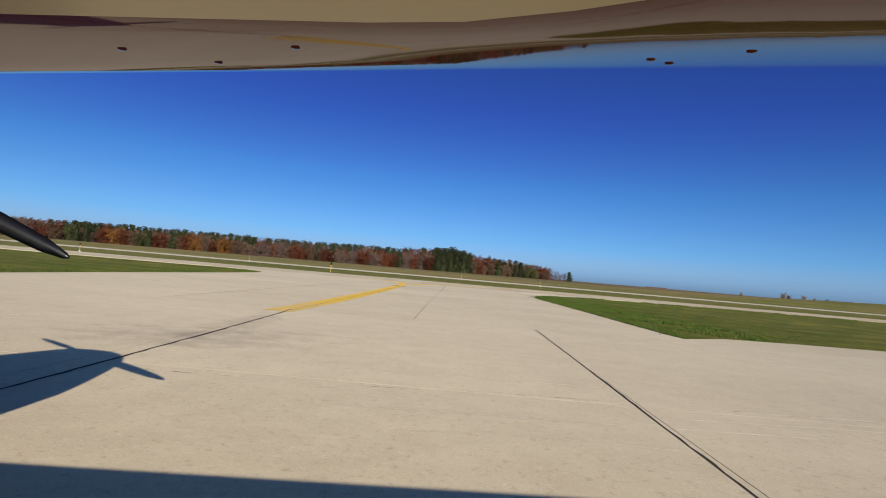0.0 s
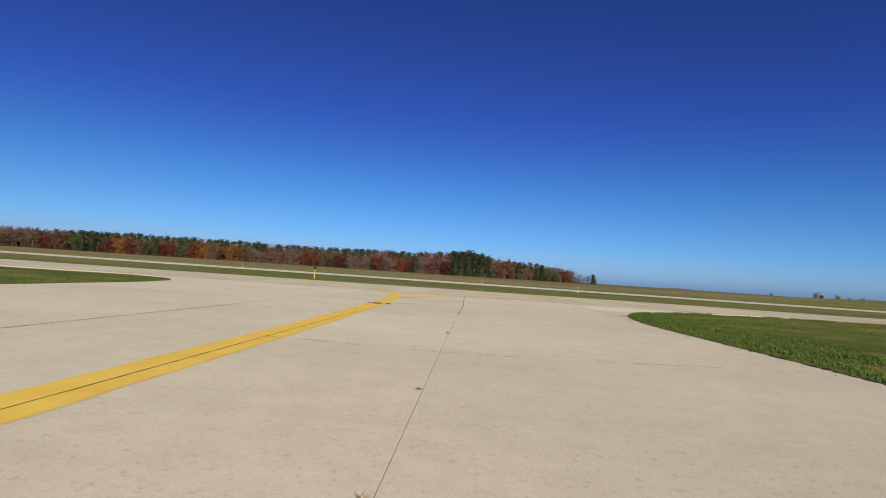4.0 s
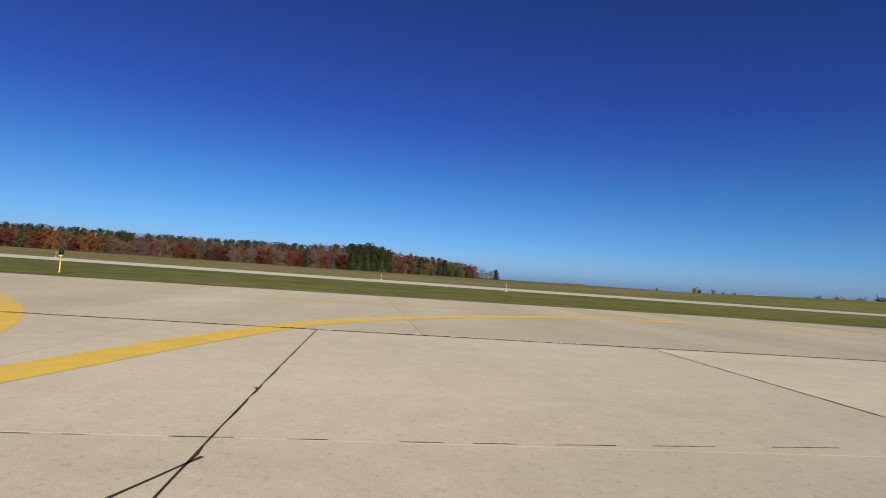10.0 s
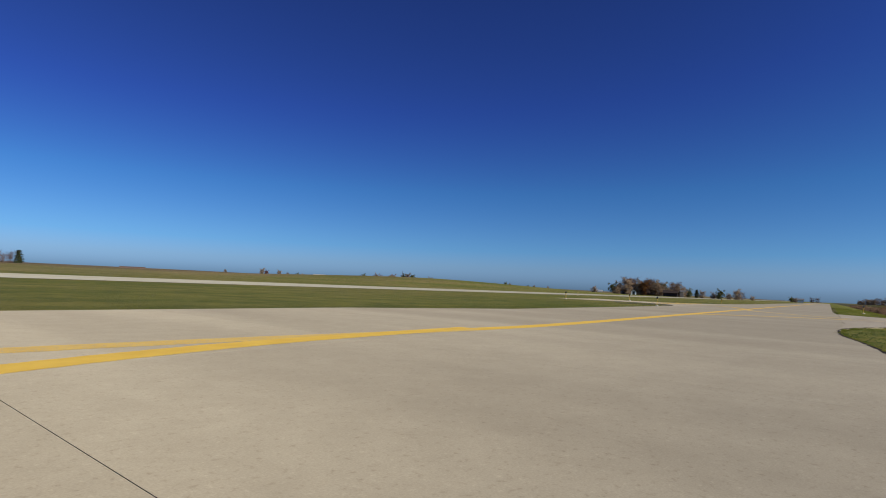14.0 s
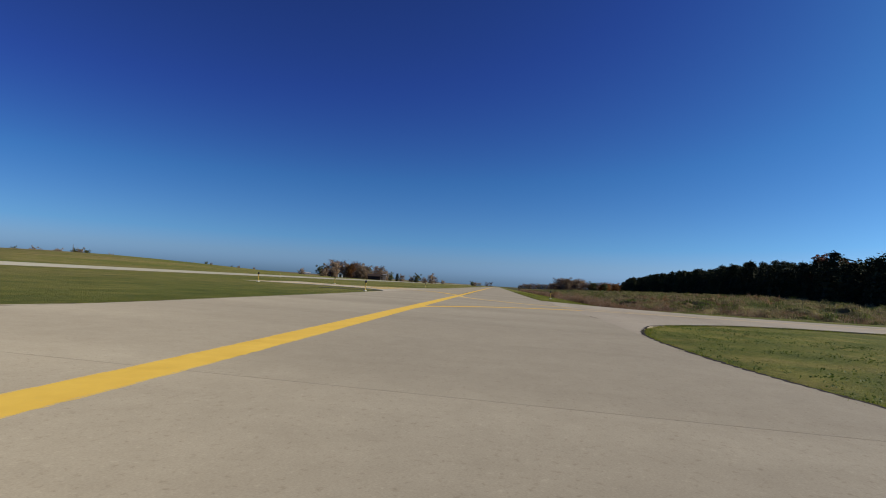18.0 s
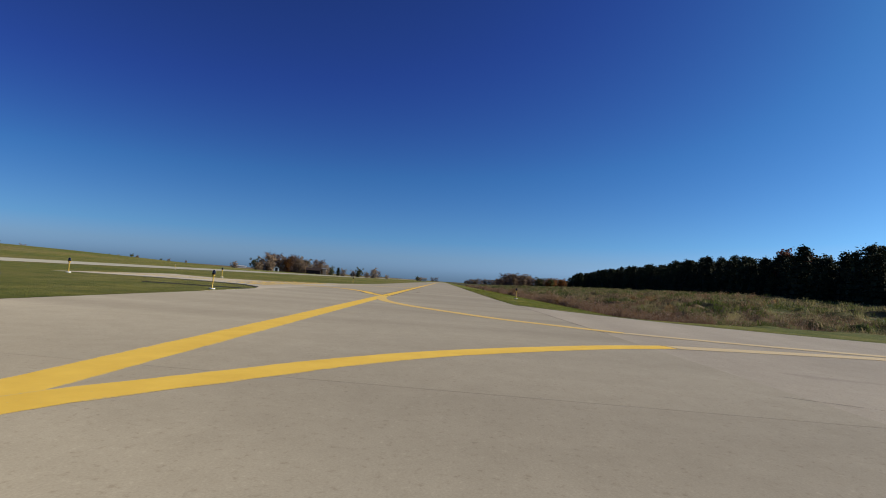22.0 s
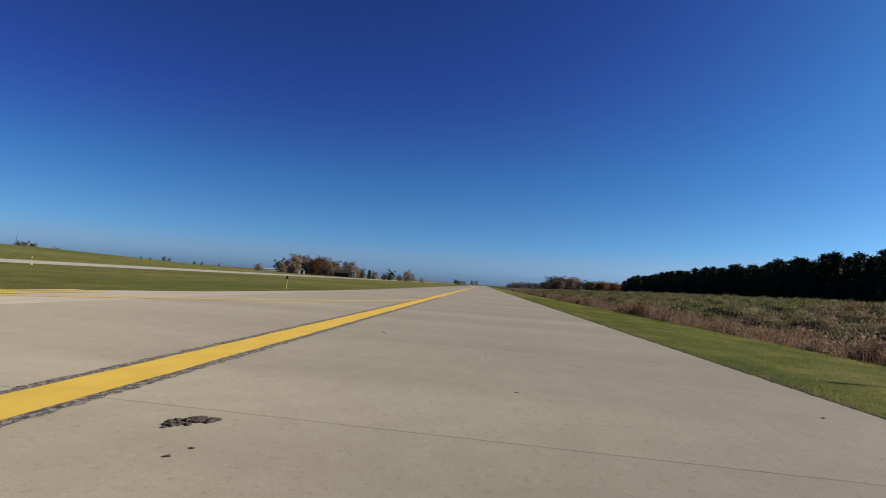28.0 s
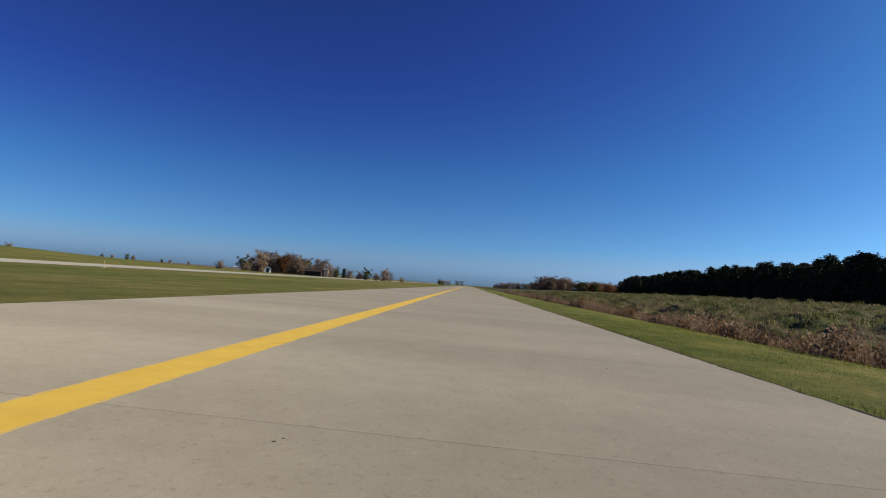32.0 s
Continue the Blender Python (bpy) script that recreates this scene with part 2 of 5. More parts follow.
def turf():
    m, n, l, b = mat("turf", 0.9)
    big = noise_tex(n, l, 0.035, 5, 0.6, "World")
    c = ramp(n, l, big, [(0.34, (0.150, 0.160, 0.040)), (0.5, (0.192, 0.182, 0.054)), (0.68, (0.26, 0.21, 0.088))])
    sep = n.new("ShaderNodeSeparateXYZ")
    l.new(n.new("ShaderNodeNewGeometry").outputs["Position"], sep.inputs[0])
    lean_ = n.new("ShaderNodeMath")
    lean_.operation = "MULTIPLY_ADD"
    l.new(sep.outputs["X"], lean_.inputs[0])
    lean_.inputs[1].default_value = -0.8
    l.new(sep.outputs["Y"], lean_.inputs[2])
    add = n.new("ShaderNodeMath")
    add.operation = "MULTIPLY_ADD"
    l.new(big, add.inputs[0])
    add.inputs[1].default_value = 70
    l.new(lean_.outputs[0], add.inputs[2])
    rng_ = n.new("ShaderNodeMapRange")
    rng_.inputs[1].default_value, rng_.inputs[2].default_value = 112, 140
    l.new(add.outputs[0], rng_.inputs[0])
    c = mixc(n, l, c, ramp(n, l, noise_tex(n, l, 0.012, 4, 0.6, "World"), [(0.4, (0.215, 0.192, 0.078)), (0.6, (0.30, 0.228, 0.115))]), rng_.outputs[0])
    crest_ = n.new("ShaderNodeMapRange")
    crest_.inputs[1].default_value, crest_.inputs[2].default_value = 225, 300
    swell_ = n.new("ShaderNodeMath")
    swell_.operation = "MULTIPLY_ADD"
    l.new(big, swell_.inputs[0])
    swell_.inputs[1].default_value = 120
    l.new(sep.outputs["Y"], swell_.inputs[2])
    l.new(swell_.outputs[0], crest_.inputs[0])
    c = mixc(n, l, c, ramp(n, l, noise_tex(n, l, 0.02, 4, 0.6, "World"), [(0.4, (0.15, 0.108, 0.075)), (0.6, (0.235, 0.17, 0.105))]), crest_.outputs[0])
    across = n.new("ShaderNodeVectorMath")
    across.operation = "DOT_PRODUCT"
    l.new(n.new("ShaderNodeNewGeometry").outputs["Position"], across.inputs[0])
    across.inputs[1].default_value = (-0.09678, 0.9953, 0)
    green_ = n.new("ShaderNodeMapRange")
    green_.inputs[1].default_value, green_.inputs[2].default_value = 35.4, 34.4
    l.new(across.outputs["Value"], green_.inputs[0])
    c = mixc(n, l, c, ramp(n, l, noise_tex(n, l, 0.7, 4, 0.6, "World"), [(0.34, (0.118, 0.138, 0.025)), (0.52, (0.172, 0.172, 0.038)), (0.68, (0.245, 0.208, 0.068))]), green_.outputs[0])
    rough_ = n.new("ShaderNodeMapRange")
    rough_.inputs[1].default_value, rough_.inputs[2].default_value = 30.5, 28.0
    l.new(across.outputs["Value"], rough_.inputs[0])
    past_ = n.new("ShaderNodeMapRange")
    past_.inputs[1].default_value, past_.inputs[2].default_value = 46.0, 51.0
    l.new(sep.outputs["X"], past_.inputs[0])
    field_ = n.new("ShaderNodeMath")
    field_.operation = "MULTIPLY"
    l.new(rough_.outputs[0], field_.inputs[0])
    l.new(past_.outputs[0], field_.inputs[1])
    c = mixc(n, l, c, ramp(n, l, noise_tex(n, l, 0.13, 6, 0.7, "World"), [(0.36, (0.042, 0.058, 0.013)), (0.46, (0.09, 0.098, 0.03)), (0.54, (0.19, 0.155, 0.08)), (0.62, (0.115, 0.085, 0.055))]), field_.outputs[0])
    swath = noise_tex(n, l, 0.16, 5, 0.7, "World", (0.25, 1.6, 1.0))
    c = mixc(n, l, c, ramp(n, l, swath, [(0.34, (0.74, 0.80, 0.70)), (0.52, (1.0, 1.0, 1.0)), (0.66, (1.28, 1.16, 1.25))]), 1.0, "MULTIPLY")
    mid = noise_tex(n, l, 0.6, 5, 0.65, "World")
    c = mixc(n, l, c, ramp(n, l, mid, [(0.35, (0.62, 0.70, 0.55)), (0.65, (1.12, 1.08, 1.0))]), 1.0, "MULTIPLY")
    fine = noise_tex(n, l, 14, 6, 0.75, "World")
    c = mixc(n, l, c, ramp(n, l, fine, [(0.3, (0.55, 0.6, 0.5)), (0.65, (1.25, 1.2, 1.1))]), 1.0, "MULTIPLY")
    l.new(c, b.inputs["Base Color"])
    b.inputs["Specular IOR Level"].default_value = 0.1
    bump(n, l, b, fine, 1.0, 0.06)
    return m


M_TURF = turf()
M_LUSH = island("lush_grass_blades", [(0.045, 0.082, 0.010), (0.075, 0.115, 0.015), (0.12, 0.15, 0.024)], 0.6, 0.1, 0.3)
M_STRAW = island("straw", [(0.30, 0.22, 0.13), (0.42, 0.32, 0.20), (0.22, 0.18, 0.09)], 0.8, 0.15, 0.3)
M_SPALL = concrete("spalled_concrete", (0.56, 0.50, 0.40), (0.48, 0.42, 0.33), 0.0)
# soil darkened further by the shade under the turf's lip, put into its colour
M_SOIL_SHADE = plain("soil_and_shade", (0.035, 0.026, 0.018), 0.95, 0, 0.5, 12)
M_REED = island("dry_reeds", [(0.14, 0.078, 0.05), (0.20, 0.115, 0.075), (0.25, 0.14, 0.065), (0.10, 0.062, 0.045), (0.40, 0.29, 0.22), (0.15, 0.095, 0.05)], 0.8, 0.1, 0.45)


def tussock(name, scale, stops):
    """Long grass: colours in drifts, with a little change from blade to blade."""
    m, n, l, b = mat(name, 0.8)
    d = noise_tex(n, l, scale, 4, 0.65, "World")
    c = ramp(n, l, d, stops)
    g = n.new("ShaderNodeNewGeometry")
    c = mixc(n, l, c, ramp(n, l, g.outputs["Random Per Island"], [(0.0, (0.6, 0.62, 0.6)), (1.0, (1.3, 1.25, 1.2))]), 1.0, "MULTIPLY")
    l.new(c, b.inputs["Base Color"])
    b.inputs["Specular IOR Level"].default_value = 0.2
    t = n.new("ShaderNodeBsdfTranslucent")
    l.new(c, t.inputs[0])
    mx = n.new("ShaderNodeMixShader")
    mx.inputs[0].default_value = 0.45
    l.new(b.outputs[0], mx.inputs[1])
    l.new(t.outputs[0], mx.inputs[2])
    l.new(mx.outputs[0], n["Material Output"].inputs[0])
    return m


M_WEED = tussock("field_weeds", 0.16, [(0.36, (0.052, 0.078, 0.014)), (0.46, (0.11, 0.13, 0.034)), (0.54, (0.25, 0.215, 0.11)), (0.62, (0.15, 0.115, 0.07))])
M_BLADE = tussock("grass_blades", 0.7, [(0.34, (0.10, 0.138, 0.017)), (0.5, (0.155, 0.178, 0.026)), (0.62, (0.225, 0.215, 0.05)), (0.72, (0.31, 0.26, 0.10))])
M_LAWN = tussock("lawn_blades", 0.8, [(0.36, (0.062, 0.108, 0.012)), (0.5, (0.10, 0.145, 0.018)), (0.64, (0.17, 0.185, 0.034))])
M_BUSH = tussock("brown_ditch_weeds", 0.4, [(0.34, (0.085, 0.054, 0.036)), (0.44, (0.17, 0.105, 0.06)), (0.52, (0.34, 0.25, 0.165)), (0.58, (0.23, 0.125, 0.045)), (0.68, (0.12, 0.08, 0.054))])
M_BARK = plain("bark", (0.12, 0.095, 0.075), 0.9, 0, 0.5, 3)
M_BARK_PALE = plain("pale_bark", (0.15, 0.115, 0.098), 0.9, 0, 0.4, 3)
LEAF = {
    "rust": island("rust_leaves", [(0.085, 0.022, 0.012), (0.14, 0.035, 0.018), (0.18, 0.058, 0.022), (0.075, 0.03, 0.018)], 0.8, 0.35, 0.2),
    "brown": island("brown_leaves", [(0.085, 0.05, 0.032), (0.13, 0.075, 0.042), (0.17, 0.105, 0.06), (0.07, 0.043, 0.033)], 0.8, 0.35, 0.2),
    "tan": island("tan_leaves", [(0.17, 0.12, 0.078), (0.26, 0.185, 0.12), (0.32, 0.24, 0.16), (0.16, 0.12, 0.09)], 0.8, 0.3, 0.3),
    "gold": island("golden_leaves", [(0.20, 0.085, 0.02), (0.28, 0.13, 0.03), (0.17, 0.06, 0.02)], 0.8, 0.25, 0.25),
    "green": island("green_leaves", [(0.045, 0.06, 0.02), (0.075, 0.085, 0.028), (0.11, 0.10, 0.036)], 0.8, 0.25, 0.2),
    "pine": island("pine_needles", [(0.014, 0.019, 0.006), (0.024, 0.030, 0.009), (0.042, 0.047, 0.015)], 0.85, 0.3, 0.04),
    "bare": island("bare_twigs", [(0.095, 0.060, 0.048), (0.145, 0.090, 0.072), (0.075, 0.050, 0.042)], 0.9, 0.25),
}

# ---- plan ----
TH = math.atan(0.09724)               # the long taxiway runs along (cos TH, sin TH)
CT, ST_ = math.cos(TH), math.sin(TH)


def W(s, n, z=0.0):
    """Place of a point s metres along the long taxiway's centreline and n metres to its left."""
    return Vector((0.856 + s * CT - n * ST_, 39.865 + s * ST_ + n * CT, z))


def to_sn(x, y):
    x, dy = x - 0.856, y - 39.865
    return x * CT + dy * ST_, -x * ST_ + dy * CT


def sstep(a, b, x):
    u = min(1.0, max(0.0, (x - a) / (b - a)))
    return u * u * (3 - 2 * u)


def ground_z(s, n):
    z = -0.035
    if n > 8:
        z += 0.11 * sstep(8, 32, n)
    if n > 58:
        z += 0.0085 * (min(n, 900) - 58) * sstep(-600, -60, s + n * 0.9) + 0.35 * math.sin(s * 0.013 + 1) * sstep(60, 200, n)
    if n > 60:
        z += 2.9 * math.exp(-((s - 200) / 70) ** 2 - ((n - 140) / 55) ** 2)
    d = min(-n - 5.2, (s - 41.5) * 0.62)
    if d > 0:
        z += -0.10 * sstep(0.5, 3.6, d) - 0.95 * sstep(3.4, 6.0, d) + 1.0 * sstep(7.0, 15.0, d)
        if d > 14:
            z += (0.040 * (min(d, 62) - 14) + 0.010 * max(0, min(d, 400) - 62)) * (1 - 0.6 * sstep(300, 900, s)) + 0.12 * math.sin(s * 0.21) * math.sin(n * 0.17)
    return z


def mesh(name, verts, faces, material, smooth=False):
    me = bpy.data.meshes.new(name)
    me.from_pydata([tuple(v) for v in verts], [], faces)
    me.materials.append(material)
    if smooth:
        me.polygons.foreach_set("use_smooth", [True] * len(me.polygons))
    me.update()
    return me


def part(name, me, parent=None, label="", m=None, kind=""):
    """Links mesh data (or a bmesh made into a mesh) as one object under a thing."""
    ob = new(name, me)
    if parent is not None:
        ob.parent = parent
    if m is not None:
        ob.matrix_basis = m
    return tagged(ob, label, kind=kind)


def thing(name, label, category, group="", m=None, me=None, kind=""):
    ob = new(name, me)
    if m is not None:
        ob.matrix_basis = m
    return tagged(ob, label, category, group, kind)


# ---- ground sheet ----
def graded(near, far, step, grow):
    v, x, st = [0.0], 0.0, step
    while x < far:
        if x > near:
            st *= grow
        x += st
        v.append(min(x, far))
    return v


GRID = []


def sheet_z(s, n):
    """Height of the ground sheet's own facets."""
    ss, nn = GRID
    i = max(k for k in range(len(ss) - 1) if ss[k] <= s or k == 0)
    j = max(k for k in range(len(nn) - 1) if nn[k] <= n or k == 0)
    u, v = (s - ss[i]) / (ss[i + 1] - ss[i]), (n - nn[j]) / (nn[j + 1] - nn[j])
    z = [ground_z(ss[i + p], nn[j + q]) for q in (0, 1) for p in (0, 1)]
    return (z[0] * (1 - u) + z[1] * u) * (1 - v) + (z[2] * (1 - u) + z[3] * u) * v


def ground_sheet():
    sp = graded(150, 4300, 3.0, 1.16)
    ss = [60 - v for v in reversed(sp[1:])] + [60 + v for v in sp]
    npos, nneg = graded(70, 4300, 3.5, 1.16), graded(75, 4300, 1.5, 1.16)
    nn = [-v for v in reversed(nneg[1:])] + npos
    GRID.extend((ss, nn))
    verts = [W(s, n, ground_z(s, n)) for n in nn for s in ss]
    k = len(ss)
    faces = [(j * k + i, j * k + i + 1, (j + 1) * k + i + 1, (j + 1) * k + i) for j in range(len(nn) - 1) for i in range(k - 1)]
    ob = thing("ground", "mown green and tan airfield grass reaching to low farm fields", "ground", me=mesh("ground", verts, faces, M_TURF, True), kind="structure")
    return ob


ground_sheet()


# ---- pavements ----
def clip_half(poly, a, b):
    """Keeps the part of a polygon to the left of the line a to b."""
    out = []
    ex, ey = b[0] - a[0], b[1] - a[1]
    side = [ex * (p[1] - a[1]) - ey * (p[0] - a[0]) for p in poly]
    for i, p in enumerate(poly):
        q, sp, sq = poly[(i + 1) % len(poly)], side[i], side[(i + 1) % len(poly)]
        if sp >= 0:
            out.append(p)
        if (sp >= 0) != (sq >= 0):
            u = sp / (sp - sq)
            out.append((p[0] + u * (q[0] - p[0]), p[1] + u * (q[1] - p[1])))
    return out


def clip_cell(poly, quad):
    for i in range(4):
        poly = clip_half(poly, quad[i], quad[(i + 1) % 4])
        if len(poly) < 3:
            return []
    res = []
    for p in poly:
        if not res or math.hypot(p[0] - res[-1][0], p[1] - res[-1][1]) > 1e-4:
            res.append(p)
    return res if len(res) > 2 else []


def area(poly):
    return 0.5 * sum(p[0] * q[1] - q[0] * p[1] for p, q in zip(poly, poly[1:] + poly[:1]))


def shrink(quad, g):
    """A counter-clockwise quad with each side moved in by g."""
    out = []
    for i in range(4):
        p, q, r = quad[i - 1], quad[i], quad[(i + 1) % 4]
        d1, d2 = Vector((q[0] - p[0], q[1] - p[1])).normalized(), Vector((r[0] - q[0], r[1] - q[1])).normalized()
        n1, n2 = Vector((-d1.y, d1.x)), Vector((-d2.y, d2.x))
        k = g / (1 + n1.dot(n2))
        out.append((q[0] + (n1.x + n2.x) * k, q[1] + (n1.y + n2.y) * k))
    return out


def slab_mesh(poly, z, thick, material):
    """A flat slab with a small worn arris round its top."""
    c = (sum(p[0] for p in poly) / len(poly), sum(p[1] for p in poly) / len(poly))
    k = len(poly)
    flat_pts = [(p[0] - c[0], p[1] - c[1]) for p in poly]
    verts = [(x, y, 0) for x, y in flat_pts] + [(x, y, -thick) for x, y in flat_pts]
    faces = [t if area([flat_pts[i] for i in t]) > 0 else t[::-1] for t in tessellate_polygon([[Vector((x, y, 0)) for x, y in flat_pts]])]
    faces += [((i + 1) % k, i, k + i, k + (i + 1) % k) for i in range(k)]
    return mesh("slab", verts, faces, material), Matrix.Translation((c[0], c[1], z))


def pave(owner, poly, quads, gap, material, z=0.0, thick=0.12, seed=1):
    rng = random.Random(seed)
    for q in quads:
        cell = clip_cell(poly, shrink(q, gap * rng.uniform(0.7, 1.15)))
        if len(cell) < 3 or area(cell) < 0.05:
            continue
        me, m = slab_mesh(cell, z - rng.uniform(0, 0.0005), thick, material)
        part("slab", me, owner, m=m)


def flat(poly, z, material, name="sheet"):
    tri = tessellate_polygon([[Vector((p[0], p[1], 0)) for p in poly]])
    faces = [t if area([poly[i] for i in t]) > 0 else t[::-1] for t in tri]
    return mesh(name, [(p[0], p[1], z) for p in poly], faces, material)


def sn(*pts):
    return [tuple(W(s, n).xy) for s, n in pts]


# apron and stub taxiway
TILT = 0.0225


def U(u, v):
    """u metres right of the stub's long joint, v metres along it."""
    return (-0.57 + TILT * v + u + 0.055 * math.exp(-((v - 26.2) / 3) ** 2), v)


APRON = [(-70, -45), (41, -45), (41, 11.8), (20, 11), (8.0, 10.25), (6.4, 10.15), (5.0, 9.9), (3.95, 9.15), (3.95, 12), (4.0, 18), (4.0, 23.2), (4.25, 25.6), (4.6, 27.2),
         (5.35, 29.3), (6.5, 31.3), (8.2, 32.8), (9.6, 33.75), (10.2, 34.12), (8, 34.14), (-11.3, 34.14),
         (-11.3, 32.8), (-10.6, 31.9), (-9.5, 29.9), (-9.0, 27.5), (-8.8, 23), (-8.75, 15), (-8.5, 9), (-9.5, 6), (-70, 4)]
TAXI = sn((-160, -5.5), (-17, -5.5)) + [(-13.5, 33.6), (-11.3, 32.85), (-11.28, 34.17), (8, 34.17), (10.25, 34.17), (11.1, 34.75)] + \
       sn((11.2, -5.52), (13.2, -5.5), (15.2, -5.42), (17.2, -5.24), (19.2, -5.0), (20.6, -4.95), (22.2, -4.96), (28, -5.15), (36, -5.2), (47, -5.2), (49, -5.1), (60, -4.95), (430, -4.9), (430, 4.6), (95, 4.6), (80, 4.7), (45, 4.6), (22, 4.6), (15, 6.2), (-160, 6.3))
ROAD_IN = sn((22.2, -4.96), (23.7, -5.12), (25.0, -5.45), (26.0, -5.77), (26.85, -6.12), (28.35, -7.35), (30.1, -9.5), (30.95, -12.2), (31.4, -18))
ROAD_OUT = sn((38.4, -18), (38.6, -14.3), (39.3, -12.0), (40.7, -10.0), (42.3, -8.4), (44.2, -7.2), (46.4, -6.05), (48.3, -5.3), (48.6, -5.22))


def smooth_line(pts, step=0.35):
    out = []
    p = [Vector(q) for q in pts]
    p = [2 * p[0] - p[1]] + p + [2 * p[-1] - p[-2]]
    for i in range(1, len(p) - 2):
        k = max(1, int((p[i + 1] - p[i]).length / step))
        for j in range(k):
            u = j / k
            a, b, c, d = p[i - 1:i + 3]
            out.append(0.5 * ((2 * b) + (c - a) * u + (2 * a - 5 * b + 4 * c - d) * u * u + (3 * b - a - 3 * c + d) * u ** 3))
    return out + [p[-2]]


ROAD = [tuple(q) for q in smooth_line(ROAD_IN, 0.4)] + sn((32.2, -31.6), (38.5, -31.6)) + [tuple(q) for q in smooth_line(ROAD_OUT, 0.4)]
RUNWAY = sn((-700, 32), (1300, 32), (1300, 55), (-700, 55))
CONN = sn((43, 4.62), (48, 4.75), (50.5, 5.4), (52.8, 6.8), (54.6, 9.3), (55.3, 12.5), (55, 16), (53.5, 20.5), (50.5, 25), (46, 28.5), (38, 31.2), (32, 31.98), (92, 31.98), (84, 31), (77, 28.2),
          (74, 24.6), (69.6, 18.9), (65, 14.6), (62.9, 11.6), (64.1, 9.0), (67.5, 7.5), (73, 5.9), (82, 4.9), (90, 4.62))[::-1]

apron = thing("apron", "tan weathered concrete apron with dark sealed joints and hairline cracks", "pavement", me=flat([(p[0], p[1]) for p in APRON], -0.028, M_JOINT, "joint_bed"), kind="structure")
taxiway = thing("taxiway", "long grey-tan concrete taxiway with transverse joints beside mown grass", "taxiway", me=flat(TAXI, -0.026, M_JOINT, "joint_bed"), kind="structure")
v_lines = [-45, -36, -26, -17, -9.4, -5.1, -0.8, 3.55, 8.45, 12.75, 17.4, 21.45, 25.5, 29.6, 42]
quads = []
for a, b in zip(v_lines, v_lines[1:]):
    us = [-70, -45, -30, -20, -14, -9.9, -5.9, -1.72, 1.79, 6.0, 10.3, 14.6, 20, 30, 45, 71] if b < 9 else [-70, -45, -30, -20, -14, -11.9, -7.95, -3.86, -1.77, 0.0, 4.35, 8.7, 13, 20, 30, 45, 71]
    edge_u = {25.5: 4.05, 29.6: 4.08, 42: 4.69}
    lo = [edge_u.get(a, u) if u == 4.35 else u for u in us]
    hi = [edge_u.get(b, u) if u == 4.35 else u for u in us]
    quads += [(U(p, a), U(q, a), U(t, b), U(r, b)) for p, q, r, t in zip(lo, lo[1:], hi, hi[1:])]
corner = [q for q in quads if q[0][1] > 29 and 3 < q[0][0] < 5]
pave(apron, APRON, [q for q in quads if q not in corner], 0.0024, M_APRON, seed=3)
pave(apron, APRON, corner, 0.0055, M_PATCH, seed=3)
quads = []
XS = [-38 + 3.9 * k for k in range(10)] + [1.5, 5.9, 9.98, 13.65, 17.3, 20.83, 24.1, 27.75, 31.4, 35.0, 38.39, 42.1, 45.8, 49.4, 53.0] + [56.65 + 3.82 * k for k in range(24)]
for a, b in zip(XS, XS[1:]):
    for n0, n1 in ((-7.2, 0.0), (0.0, 6.6)):
        quads.append(tuple((x, 39.782 + 0.09724 * x + n / CT) for x, n in ((a, n0), (b, n0), (b, n1), (a, n1))))
pave(taxiway, TAXI, quads, 0.003, M_TAXI, seed=4)
for k, (a, b) in enumerate(((-160, XS[0]), (XS[-1], 330), (330.01, 430))):
    far = clip_cell(TAXI, tuple((x, 39.782 + 0.09724 * x + n) for x, n in ((a, -7), (b, -7), (b, 8), (a, 8))))
    me, m = slab_mesh(far, 0, 0.12, M_TAXI if k < 2 else M_PATCH)
    part("slab", me, taxiway, m=m)
road = thing("road", "pale concrete side road with rounded fillets joining the taxiway", "road", me=flat(ROAD, -0.024, M_JOINT, "joint_bed"), kind="structure")
quads = [tuple(sn((a, m0), (b, m0), (b, m1), (a, m1))) for m0, m1 in ((-36, -26), (-26, -18), (-18, -12), (-12, -4.9)) for a, b in ((20, 28), (28, 35.1), (35.1, 42), (42, 50))]
pave(road, ROAD, quads, 0.003, M_ROAD, z=-0.002, seed=5)
conn = thing("connector", "pale concrete taxiway connector to the runway", "taxiway", me=flat(CONN, -0.022, M_JOINT, "joint_bed"), kind="structure")
quads = [tuple(sn((a, m0), (b, m0), (b, m1), (a, m1))) for m0, m1 in zip(range(4, 36, 5), range(9, 41, 5)) for a, b in zip(range(30, 95, 6), range(36, 101, 6))]
pave(conn, CONN, quads, 0.008, M_PATCH, z=0.001, thick=0.1, seed=6)
runway = thing("runway", "pale concrete runway strip beyond mown grass", "runway", me=flat(RUNWAY, 0.10, M_RUNWAY, "runway"), kind="structure")


# ---- painted lines ----
def ribbon(pts, width, z, material, name, wob=0.012, seed=0):
    rng = random.Random(seed)
    verts, faces = [], []
    for i, p in enumerate(pts):
        t = (pts[min(i + 1, len(pts) - 1)] - pts[max(i - 1, 0)]).normalized()
        nrm = Vector((-t.y, t.x))
        for sgn in (1, -1):
            q = p + nrm * sgn * (width / 2 + rng.uniform(-wob, wob))
            verts.append((q.x, q.y, z))
        if i:
            k = 2 * i
            faces.append((k - 2, k - 1, k + 1, k))
    return mesh(name, verts, faces, material)


